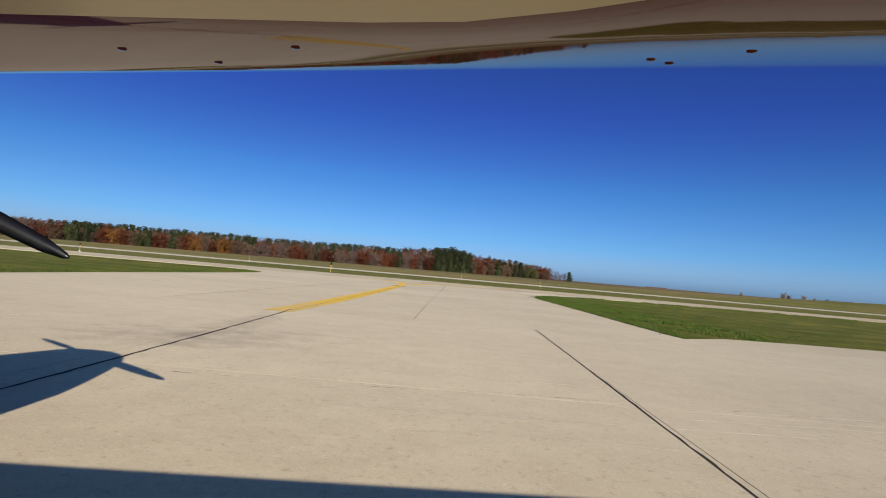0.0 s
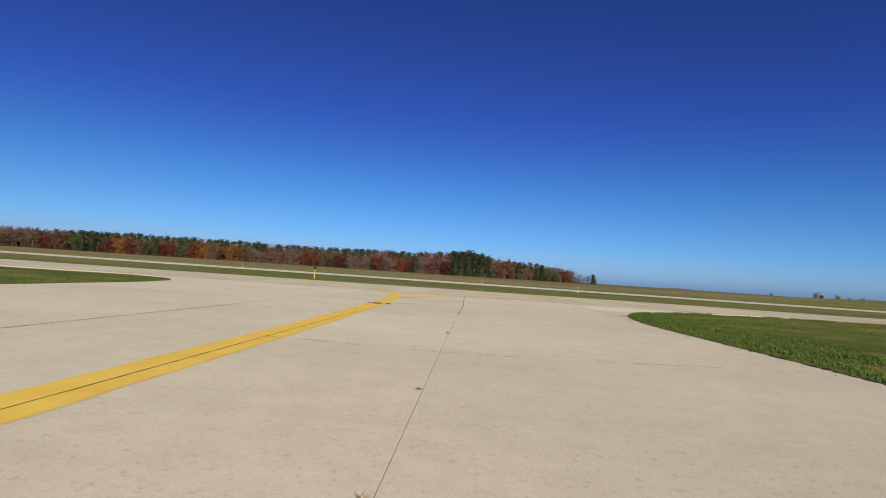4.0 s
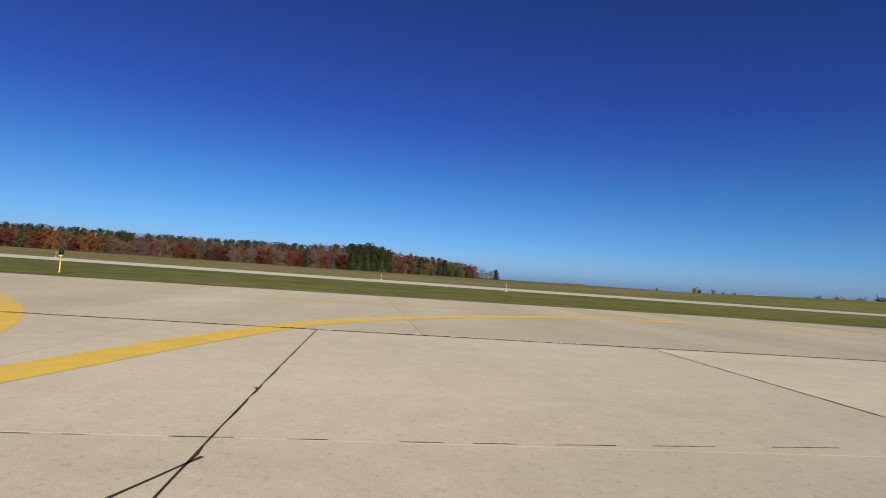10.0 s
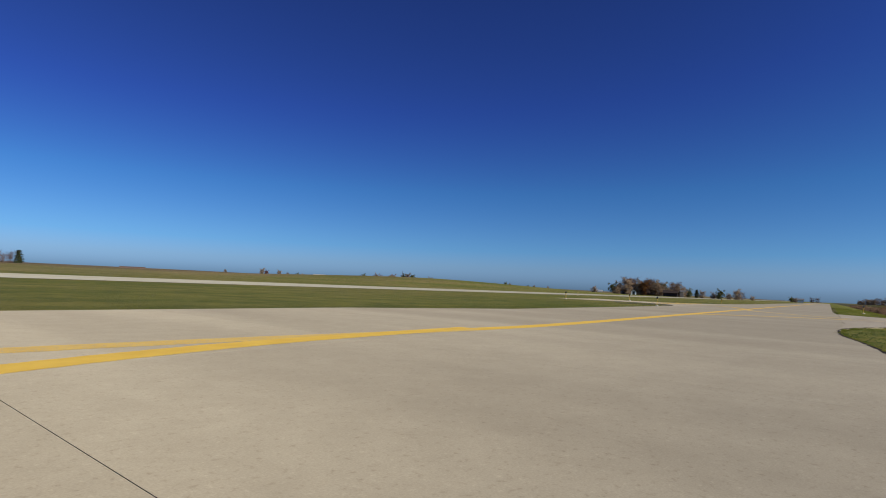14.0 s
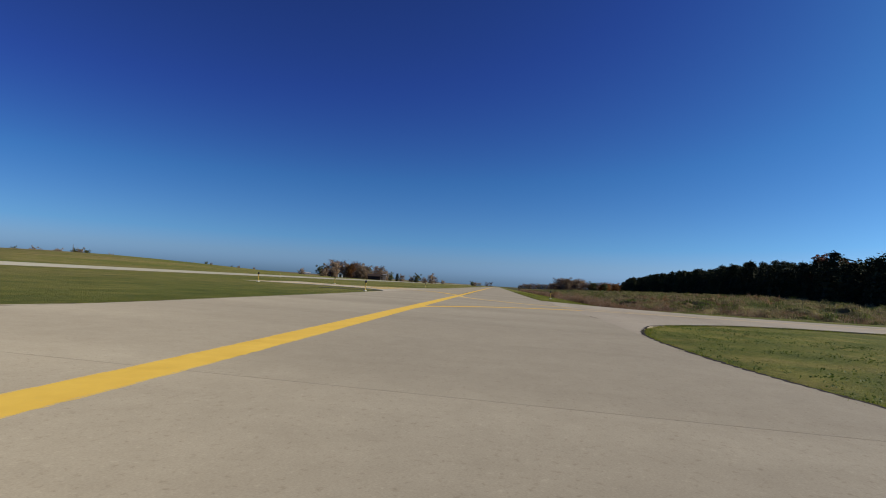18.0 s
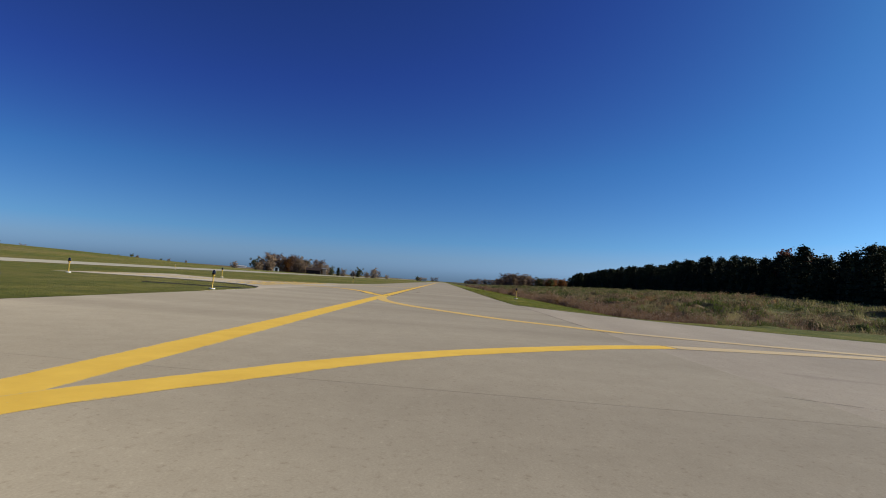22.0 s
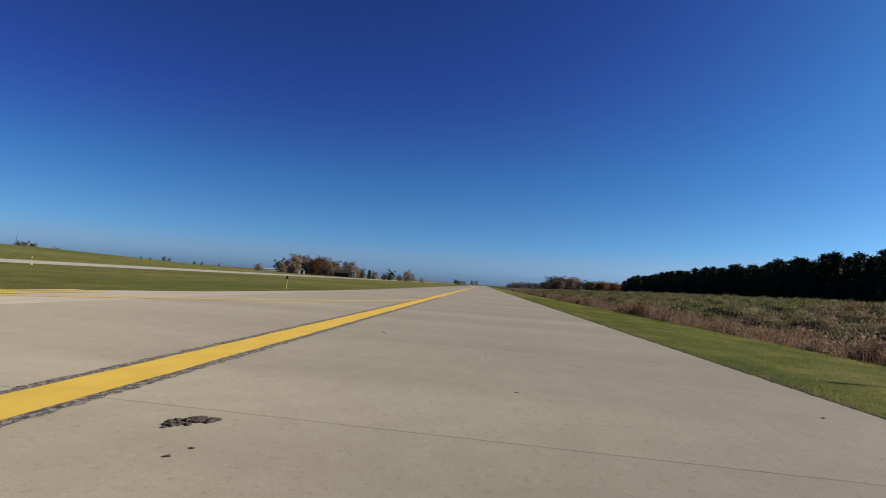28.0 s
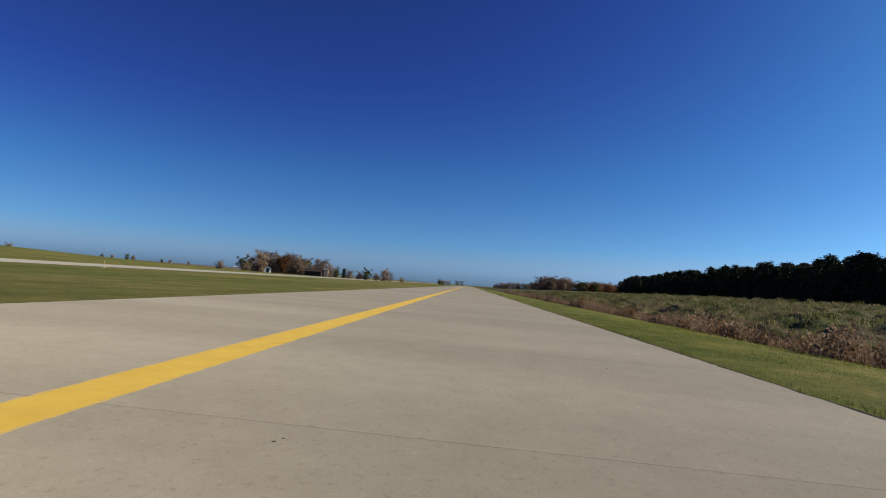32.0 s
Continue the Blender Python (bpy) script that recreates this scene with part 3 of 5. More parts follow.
def marking(pts, width, label, z=0.0015, border=0.0, seed=0, paint=None):
    line = smooth_line(pts)
    ob = thing("taxiway_marking", label, "marking", "painted taxiway lines", me=ribbon(line, width, z, paint or M_YELLOW, "paint", 0.010, seed), kind="structure")
    if not border:
        part("faded_edge", ribbon(smooth_line(pts, 0.1), width + 0.035, z - 0.0006, M_YELLOW_GHOST if paint == M_YELLOW_GHOST else M_YELLOW_WORN, "faded_edge", 0.010, seed + 40), ob, "thin sprayed yellow edge")
    if border:
        part("black_border", ribbon(smooth_line(pts, 0.05), width + 1.8 * border, z - 0.0009, M_TAR, "border", 0.02, seed + 9), ob, "rough black border paint")
    return ob


LY = 0.37
marking([(-2.28, 7.95), (-2.24, 8.5), (-2.17, 10.0)], LY, "worn, sprayed start of the yellow lead-in line", seed=21, paint=M_YELLOW_WORN)
marking([(-2.17, 10.0), (-2.11, 11.3), (-2.0, 16), (-1.94, 20), (-1.93, 24), (-1.95, 27), (-2.09, 30), (-2.36, 31.9), (-2.86, 33.3), (-3.6, 34.75)], LY, "worn yellow lead-in line curving onto the taxiway", seed=1)
marking([(-3.6, 34.75), (-4.2, 35.65), (-5.4, 37.3), (-6.6, 38.4), (-7.9, 38.95)], LY, "faded end of the yellow lead-in line", seed=17, paint=M_YELLOW_WORN)
marking([(-1.95, 28.6), (-1.45, 30.2), (-0.75, 32.7), (0.1, 34.95), (1.55, 36.9), (2.55, 37.9), (3.6, 38.8), (4.75, 39.65), (6.0, 40.35), (8.9, 41.1), (13.0, 41.5)], LY, "worn yellow curved line merging with the centreline", z=0.0022, seed=2)
marking([tuple(W(s, 1.2 * (1 - sstep(3, 16, s))).xy) for s in (-2, 1, 4, 7, 10, 12)], 0.36, "faded start of the yellow taxiway centreline", seed=18, paint=M_YELLOW_WORN)
marking([tuple(W(s, 1.2 * (1 - sstep(3, 16, s))).xy) for s in (12, 14, 17, 25, 40, 50)], 0.36, "long yellow taxiway centreline", seed=3)
marking([tuple(W(s, 0.0).xy) for s in (50, 60, 70, 84.3)], 0.37, "yellow taxiway centreline with black borders", z=0.0037, border=0.096, seed=4)
marking([tuple(W(s, 0.0).xy) for s in (84.3, 100, 140, 220, 330, 420)], 0.36, "long yellow taxiway centreline", seed=5)
marking(sn((26.0, 0.02), (28, -0.03), (29.3, -0.2), (30.4, -0.85), (31.4, -1.5), (32.25, -2.2), (32.8, -2.79), (33.5, -3.62), (34.19, -4.56), (34.77, -5.58)), 0.34, "yellow curved line leading into the side road", z=0.0022, seed=6)
marking(sn((34.77, -5.58), (35.0, -7.5), (35.1, -9), (35.2, -14), (35.3, -31.3)), 0.40, "ghost of a yellow line along the side road", z=0.0022, seed=16, paint=M_YELLOW_GHOST)
marking(sn((35.4, -10), (36.2, -7.4), (37.0, -5.62)), 0.32, "ghost of a yellow line curving out of the side road", z=0.0031, seed=19, paint=M_YELLOW_GHOST)
marking(sn((37.0, -5.62), (37.98, -4.45), (38.75, -3.63), (39.6, -3.01), (41.3, -1.95), (42.2, -1.45), (44.3, -0.62), (46.5, -0.2), (48.5, -0.05)), 0.32, "worn yellow curved line leading out of the side road", z=0.0031, seed=7, paint=M_YELLOW_FADED)
marking(sn((49.5, 0.1), (51.7, 0.85), (53.5, 1.3), (55.1, 1.9), (57.0, 2.9), (58.3, 4.2), (59.0, 6), (59.2, 9), (58.9, 14), (58, 22), (56, 30)), 0.43, "yellow black-edged line curving to the connector", z=0.0031, border=0.12, seed=8)
marking(sn((80.5, 0.12), (77.7, 0.38), (76, 0.85), (74.2, 1.5), (72.1, 2.45), (70.1, 3.6), (67, 5.6), (64.2, 8.2), (62, 11.5), (60.5, 16)), 0.36, "worn yellow black-edged line joining from the connector", z=0.0024, border=0.05, seed=9, paint=M_YELLOW_WORN)
for i, nn_ in enumerate((6.5, 7.1)):
    marking(sn((54.2, nn_), (61, nn_ + 0.05), (69.5, nn_)), 0.26, "solid yellow hold-short line", z=0.0042, border=0.08, seed=10 + i)
for i, nn_ in enumerate((7.7, 8.3)):
    for k in range(8):
        s_ = 54.6 + 1.75 * k
        marking(sn((s_, nn_), (s_ + 0.95, nn_)), 0.26, "short yellow dash of a hold-short line", z=0.0042, border=0.08, seed=20 + i * 9 + k)


# ---- trees ----
def ring(c, r, k, ax=None):
    return [(c[0] + r * math.cos(2 * math.pi * i / k), c[1] + r * math.sin(2 * math.pi * i / k), c[2]) for i in range(k)]


def tube(verts, faces, pts, radii, k=5):
    """Adds a tapered, closed tube along pts."""
    base = len(verts)
    for p, r in zip(pts, radii):
        verts.extend(ring(p, r, k))
    for j in range(len(pts) - 1):
        for i in range(k):
            a, b = base + j * k + i, base + j * k + (i + 1) % k
            faces.append((a, b, b + k, a + k))
    faces.append(tuple(base + (len(pts) - 1) * k + i for i in range(k)))


def leaf_quad(verts, faces, c, size, rng, flatten=1.0):
    d1 = Vector((rng.gauss(0, 1), rng.gauss(0, 1), rng.gauss(0, flatten))).normalized()
    d2 = d1.cross(Vector((rng.gauss(0, 1), rng.gauss(0, 1), rng.gauss(0, 1)))).normalized()
    k = len(verts)
    a, b = d1 * size * rng.uniform(0.6, 1.2), d2 * size * rng.uniform(0.35, 0.8)
    c = Vector(c)
    verts.extend([tuple(c - a), tuple(c + b * 0.9 - a * 0.1), tuple(c + a), tuple(c - b)])
    faces.append((k, k + 1, k + 2, k + 3))


def trunk_mesh(h, r, rng, limbs, bark, spread, start=0.25):
    verts, faces = [], []
    lean = (rng.uniform(-0.03, 0.03) * h, rng.uniform(-0.03, 0.03) * h)
    pts = [(lean[0] * u + rng.uniform(-0.05, 0.05), lean[1] * u + rng.uniform(-0.05, 0.05), h * u * 0.93) for u in (0, 0.06, 0.3, 0.6, 1.0)]
    pts[0] = (0, 0, -0.4)
    tube(verts, faces, pts, [r * 1.35, r, r * 0.8, r * 0.45, r * 0.1], 7)
    ends = []
    for i in range(limbs):
        u = start + (0.9 - start) * (i + rng.random()) / limbs
        a = i * 2.4 + rng.uniform(-0.5, 0.5)
        ln = spread * (1.1 - 0.6 * abs(u - 0.45)) * rng.uniform(0.7, 1.1)
        p0 = Vector((lean[0] * u, lean[1] * u, h * u * 0.93))
        p1 = p0 + Vector((math.cos(a) * ln * 0.5, math.sin(a) * ln * 0.5, ln * 0.30))
        p2 = p0 + Vector((math.cos(a) * ln, math.sin(a) * ln, ln * rng.uniform(0.55, 0.95)))
        tube(verts, faces, [p0, p1, p2], [r * 0.4 * (1.1 - u), r * 0.25 * (1.1 - u), r * 0.05], 4)
        ends += [p1, p2]
    return mesh("trunk", verts, faces, bark, True), ends


def broadleaf(kind, seed, h=8.0, lite=False):
    rng = random.Random(seed)
    tm, ends = trunk_mesh(h, 0.16, rng, 9, M_BARK if kind != "bare" else M_BARK_PALE, h * 0.30, 0.2)
    verts, faces = [], []
    if kind == "bare":
        ends = ends + [Vector((rng.gauss(0, h * 0.14), rng.gauss(0, h * 0.14), h * (0.46 + 0.46 * rng.uniform(-1, 1)))) for _ in range(30)] + [Vector((rng.gauss(0, h * 0.13), rng.gauss(0, h * 0.13), h * rng.uniform(0.02, 0.15))) for _ in range(10)]
        for e in ends:
            for _ in range(22):
                d = Vector((rng.gauss(0, 0.6), rng.gauss(0, 0.6), abs(rng.gauss(0.6, 0.5)))).normalized() * rng.uniform(0.5, 1.5)
                sd = d.cross(Vector((rng.gauss(0, 1), rng.gauss(0, 1), 0.2))).normalized() * rng.uniform(0.02, 0.045)
                k = len(verts)
                o = e + Vector((rng.gauss(0, 0.25), rng.gauss(0, 0.25), rng.gauss(0, 0.25)))
                verts.extend([tuple(o - sd), tuple(o + sd), tuple(o + d)])
                faces.append((k, k + 1, k + 2))
            for _ in range(22):
                leaf_quad(verts, faces, e + Vector((rng.gauss(0, 0.7), rng.gauss(0, 0.7), rng.gauss(0.2, 0.7))), 0.12, rng)
    else:
        lobes = [(e, rng.uniform(0.5, 0.9) * h * 0.14) for e in ends]
        for _ in range(30):
            d = Vector((rng.gauss(0, 1), rng.gauss(0, 1), rng.gauss(0, 1))).normalized() * rng.random() ** 0.4
            lobes.append((Vector((d.x * h * 0.25, d.y * h * 0.25, h * 0.47 + d.z * h * 0.45)), h * rng.uniform(0.07, 0.12)))
        for q in range(9):
            w_ = q * 0.7 + rng.random()
            lobes.append((Vector((math.cos(w_) * h * rng.uniform(0.05, 0.2), math.sin(w_) * h * rng.uniform(0.05, 0.2), h * rng.uniform(0.03, 0.2))), h * 0.09))
        for c, rad in lobes:
            for _ in range(14 if lite else 46):
                d = Vector((rng.gauss(0, 1), rng.gauss(0, 1), rng.gauss(0, 0.85))).normalized() * rad * rng.uniform(0.45, 1.12)
                leaf_quad(verts, faces, c + d, 0.34 if lite else 0.23, rng)
    return tm, mesh("crown", verts, faces, LEAF[kind])


def conifer(seed, h=9.0, width=0.26, kind="pine", lite=False, taper=2.6, whorls=0):
    """A pine with uneven layered boughs, gaps between them and a blunt, ragged top."""
    rng = random.Random(seed)
    tm, _ = trunk_mesh(h, 0.15, rng, 3, M_BARK, 0.6, 0.3)
    verts, faces = [], []
    boughs = 34 if lite else 95
    for j in range(9):
        u0, u1 = j / 9.5, (j + 0.9) / 9.5
        for i in range(7):
            a0, a1 = i * 0.898 + j, (i + 1) * 0.898 + j
            r0, r1 = (h * width * 0.62 * (1 - u ** taper) * (0.85 + 0.3 * rng.random()) for u in (u0, u1))
            k = len(verts)
            verts += [(math.cos(a0) * r0, math.sin(a0) * r0, u0 * h + 0.1), (math.cos(a1) * r0, math.sin(a1) * r0, u0 * h + 0.1), (math.cos(a1) * r1, math.sin(a1) * r1, u1 * h), (math.cos(a0) * r1, math.sin(a0) * r1, u1 * h)]
            faces.append((k, k + 1, k + 2, k + 3))
    for i in range(boughs):
        u = 0.005 + 0.985 * ((i + rng.random()) / boughs) ** 1.15
        if whorls:
            u = min(0.99, (math.floor(u * whorls) + rng.gauss(0.5, 0.12)) / whorls)
        a = rng.uniform(0, 2 * math.pi)
        lump_ = 0.85 + 0.35 * noise.noise(Vector((math.cos(a) * 1.2, math.sin(a) * 1.2, u * 5 + seed)))
        ln = (h * width * (1 - u ** taper) + 0.22) * lump_ * rng.uniform(0.75, 1.15)
        up = rng.uniform(0.05, 0.4) + 0.5 * u
        tip = Vector((math.cos(a) * ln, math.sin(a) * ln, u * h + ln * up))
        root = Vector((0, 0, u * h))
        for j in range(9 if lite else 30):
            v = rng.random() ** 0.55
            sp = (0.16 + 0.30 * (1 - v)) * (1.5 if lite else 1.1)
            c = root.lerp(tip, v) + Vector((rng.gauss(0, sp), rng.gauss(0, sp), rng.gauss(0, sp * 0.7)))
            leaf_quad(verts, faces, c, 0.36 if lite else 0.185, rng, 1.0)
    return tm, mesh("crown", verts, faces, LEAF[kind])


def tree(name, label, category, group, meshes):
    e = thing(name, label, category, group)
    e.empty_display_size = 0.5
    part("trunk", meshes[0], e)
    part("crown", meshes[1], e)
    return e


TREES = {}
for kind, label in (("rust", "broadleaf tree with dense rust-red autumn leaves"), ("brown", "broadleaf tree with thinning brown autumn leaves"), ("tan", "broadleaf tree with sparse tan autumn leaves"), ("gold", "broadleaf tree with golden orange autumn leaves"),
                    ("green", "broadleaf tree with dull green late leaves"), ("bare", "leafless grey-brown tree with fine pale twigs")):
    TREES[kind] = [(broadleaf(kind, 10 + i, 8.0), label) for i in range(3)]
TREES["pine"] = [(conifer(40 + i, 9.0, (0.22, 0.27, 0.20, 0.25)[i]), "dark green pine with dense layered boughs") for i in range(4)]
TREES["spruce"] = [(conifer(60 + i, 9.0, (0.24, 0.28, 0.21)[i], "pine", False, 1.35, 12), "tall dark green conifer with layered boughs and a pointed top") for i in range(3)]
LITE = {k: [broadleaf(k, 70 + i, 8.0, True) for i in range(2)] for k in ("rust", "brown", "gold", "green", "bare")}
LITE["pine"] = [conifer(80 + i, 9.0, 0.25, "pine", True) for i in range(3)]
LITE["spruce"] = LITE["pine"]
BASE_H = {"pine": 9.0, "spruce": 9.0}
BEHIND = []                           # trees further back in the woods, joined into one mesh
MASTER = {}


def plant(kind, x, y, height, rng, group, wide=1.0, joined=False, low=0.0):
    i = rng.randrange(len(TREES[kind]))
    s, n = to_sn(x, y)
    z = sheet_z(s, n) - 0.12 - low * height
    k = height / BASE_H.get(kind, 8.0)
    m = Matrix.LocRotScale((x, y, z), Euler((0, 0, rng.uniform(0, 6.28))), (k * wide * rng.uniform(0.9, 1.15), k * wide * rng.uniform(0.9, 1.15), k))
    if joined:
        BEHIND.append((group, rng.choice(LITE[kind]), m))
        return None
    key = (kind, i, group)
    if key not in MASTER:
        ms, label = TREES[kind][i]
        MASTER[key] = tree("pine_tree" if kind in ("pine", "spruce") else "broadleaf_tree", label, "tree", group, ms)
        MASTER[key].matrix_basis = m
        return MASTER[key]
    ob = copy_thing(MASTER[key], m)
    ob.scale = m.to_scale()
    return ob


def interp(x, table):
    for (a, va), (b, vb) in zip(table, table[1:]):
        if x <= b:
            return va + (vb - va) * max(0.0, (x - a) / (b - a))
    return table[-1][1]


# autumn wood beyond the runway, laid out round the stub taxiway
WOOD_D = [(76.6, 298), (79, 285), (84, 250), (90, 214), (96, 216), (104, 226), (113, 244), (122, 264), (131, 285), (152, 330)]
WOOD_EL = [(76.6, 1.25), (78.5, 1.3), (82, 1.75), (84, 1.85), (86.5, 2.0), (88, 2.45), (90, 2.7), (91.5, 2.3), (95, 2.05), (104, 1.9), (113, 1.85), (121, 1.75), (127, 1.55), (135, 1.45), (152, 1.3)]
WOOD_MIX = [(77.0, ["spruce"]), (79.0, ["bare"]), (80.2, ["rust", "brown"]), (81.6, ["brown", "bare", "green"]), (83.0, ["spruce", "brown"]), (86.0, ["rust", "brown", "rust", "spruce"]), (87.2, ["brown", "rust"]),
            (91.3, ["spruce"]), (94.0, ["rust", "brown", "bare"]), (96.0, ["rust", "pine", "bare"]), (101.5, ["bare", "rust", "bare", "brown"]), (103.0, ["rust", "brown"]), (112, ["bare", "brown", "bare", "brown", "rust"]),
            (116, ["brown", "rust", "gold"]), (119, ["rust", "brown", "green"]), (121, ["pine", "green", "brown"]), (123, ["gold", "rust"]), (126, ["brown", "green", "pine", "rust"]), (128.5, ["rust", "brown"]), (160, ["bare", "brown"])]


def wood():
    rng = random.Random(21)
    for row in range(5):
        az = 76.75 if row == 0 else 78.1 + row * 0.3
        while az < 151:
            d = interp(az, WOOD_D) + row * 6.0 + rng.uniform(-2, 2)
            x, y = 0.1 + d * math.cos(radians(az)), 17.0 + d * math.sin(radians(az))
            mix = next(v for a, v in WOOD_MIX if az <= a)
            kind = rng.choice(mix)
            if row >= 2 and 92 < az < 127 and rng.random() < 0.75:
                kind = "pine"
            top = 0.72 + d * math.tan(radians(interp(az, WOOD_EL))) * rng.uniform(0.93, 1.05)
            s, n = to_sn(x, y)
            hgt = max(3.0, top - ground_z(s, n) + (0.5 if row > 1 else 0) + (0.5 if row > 1 and kind == "pine" else 0))
            if row < 2 and kind not in ("pine", "spruce"):
                hgt *= rng.uniform(0.62, 0.98)
            if kind == "spruce":
                hgt *= rng.uniform(0.88, 1.12)
            plant(kind, x, y, hgt, rng, "trees of the autumn wood", rng.uniform(1.0, 1.45) if kind not in ("pine", "spruce") else (1.8 if az < 77.2 else 1.15), row >= 2)
            az += math.degrees((2.9 if row < 2 else 2.7) * rng.uniform(0.75, 1.25) / d)


wood()


def pine_belt():
    rng = random.Random(22)
    for row in range(4):
        s = 78 + row * 1.7
        while s < 412:
            n = -60 - 0.08 * (s - 40) - row * 4.2 + rng.uniform(-0.9, 0.9)
            p = W(s, n)
            hgt = rng.uniform(6.6, 9.6) * (1.0 + 0.2 * noise.noise(Vector((s * 0.09, row * 0.7, 1)))) * (1.0 + 0.13 * sstep(120, 240, s) - 0.1 * sstep(300, 380, s))
            kind = "pine"
            if row == 1 and rng.random() < 0.04:
                kind = "rust"
            plant(kind, p.x, p.y, min(hgt, 9.6), rng, "pines of the dark belt", rng.uniform(1.0, 1.6), row >= 2)
            s += rng.uniform(2.7, 4.2) * (1.0 if s < 260 else 1.3)


pine_belt()


def far_trees():
    rng = random.Random(23)
    ox, oy = 38.53, 40.96
    for az, d, h, kind in ((24.6, 318, 6.5, "green"), (24.0, 322, 7.5, "tan"), (23.4, 325, 9.6, "bare"), (22.9, 330, 10.2, "bare"), (22.4, 334, 8.6, "tan"), (21.7, 328, 9.6, "tan"), (21.2, 332, 9.8, "bare"),
                           (20.7, 336, 9.4, "bare"), (20.1, 330, 8.6, "tan"), (19.6, 335, 8.2, "green"), (19.0, 338, 6.4, "tan"), (18.6, 342, 8.2, "bare"), (18.1, 340, 8.6, "bare"), (17.6, 336, 6.6, "tan"),
                           (17.1, 338, 5.2, "green"), (16.4, 330, 4.6, "pine"), (15.9, 326, 4.2, "tan"), (14.9, 300, 3.4, "tan"), (14.3, 298, 5.0, "green"), (13.5, 300, 3.2, "tan"), (12.8, 295, 5.2, "tan"), (12.4, 296, 4.2, "bare"),
                           (11.4, 330, 2.6, "tan"), (8.2, 420, 3.6, "green"), (7.9, 422, 3.0, "tan"), (6.6, 480, 4.0, "bare"), (6.2, 482, 3.8, "bare"), (26.5, 330, 4.0, "tan"), (24.3, 312, 4.5, "tan"), (23.1, 318, 9.4, "tan"), (22.1, 322, 7.0, "tan"), (21.4, 322, 9.0, "gold"), (20.9, 324, 8.4, "tan"), (20.4, 326, 9.0, "tan"), (19.8, 322, 7.6, "tan"), (18.3, 330, 7.8, "tan"), (17.9, 326, 5.2, "tan"), (22.7, 324, 9.8, "bare"), (21.0, 322, 9.4, "bare"), (18.5, 324, 7.6, "bare")):
        plant(kind, ox + d * math.cos(radians(az)), oy + d * math.sin(radians(az)), h * (1.0 if h > 6.5 else 1.35), rng, "trees round the farm", wide=1.1, low=0.0 if h > 6.5 else 0.24)
    for i in range(60):
        az = 3.2 - i * 0.19
        d = 440 + rng.uniform(-20, 30)
        h = interp(-az, [(-3.2, 3.2), (-1.5, 4.5), (0.0, 4.4), (1.0, 8.4), (3.2, 7.8), (4.5, 6.0), (6, 7.2), (8, 5.0)]) * rng.uniform(0.75, 1.15)
        kind = rng.choice(["tan", "bare", "bare", "tan"] if az > -3.9 else ["gold", "gold", "green", "tan"])
        plant(kind, ox + d * math.cos(radians(az)), oy + d * math.sin(radians(az)), h, rng, "trees of the far hedge", wide=1.5)
    ox, oy = 3.53, 33.85
    for az, d, h, kind in ((60.9, 560, 3.0, "bare"), (57.6, 610, 5.5, "tan"), (57.2, 612, 4.0, "rust"), (56.0, 610, 4.6, "tan"), (55.2, 600, 3.0, "tan"), (54.3, 600, 3.2, "green"), (53.8, 605, 2.6, "tan"), (47.9, 580, 5.0, "green"),
                           (46.6, 580, 5.6, "bare"), (46.2, 582, 4.6, "bare"), (45.2, 590, 5.0, "tan"), (44.9, 590, 5.4, "tan"), (43.9, 690, 7.4, "green"), (43.5, 690, 7.8, "tan"), (43.0, 690, 7.2, "green"), (42.6, 692, 4.4, "tan"),
                           (41.2, 620, 5.0, "tan"), (35.3, 600, 2.8, "green"), (34.6, 600, 3.0, "tan"), (33.6, 600, 4.0, "green"), (33.2, 602, 3.4, "tan"), (31.4, 640, 2.6, "green"), (30.8, 640, 2.8, "tan"), (29.4, 640, 2.6, "tan")):
        kind = "tan" if kind == "bare" else kind
        plant(kind, ox + d * math.cos(radians(az)), oy + d * math.sin(radians(az)), h * 1.6, rng, "lone trees on the skyline", wide=1.0, low=0.2)


far_trees()


def join_behind(group, name, label):
    verts, faces, slots, idx, mats = [], [], [], 0, []
    for g, meshes_, m in BEHIND:
        if g != group:
            continue
        a = np.array(m)
        for me in meshes_:
            co = np.empty(len(me.vertices) * 3)
            me.vertices.foreach_get("co", co)
            co = co.reshape(-1, 3) @ a[:3, :3].T + a[:3, 3]
            if me.materials[0] not in mats:
                mats.append(me.materials[0])
            verts.append(co)
            for p in me.polygons:
                faces.append([v + idx for v in p.vertices])
            slots += [mats.index(me.materials[0])] * len(me.polygons)
            idx += len(co)
    me = bpy.data.meshes.new(name)
    me.from_pydata(np.concatenate(verts).tolist(), [], faces)
    for q in mats:
        me.materials.append(q)
    me.polygons.foreach_set("material_index", slots)
    thing(name, label, "wood", me=me, kind="stuff")


join_behind("trees of the autumn wood", "autumn_wood", "deep mixed autumn wood of rust, brown and pine")
join_behind("pines of the dark belt", "pine_wood", "deep dark stand of planted pines")


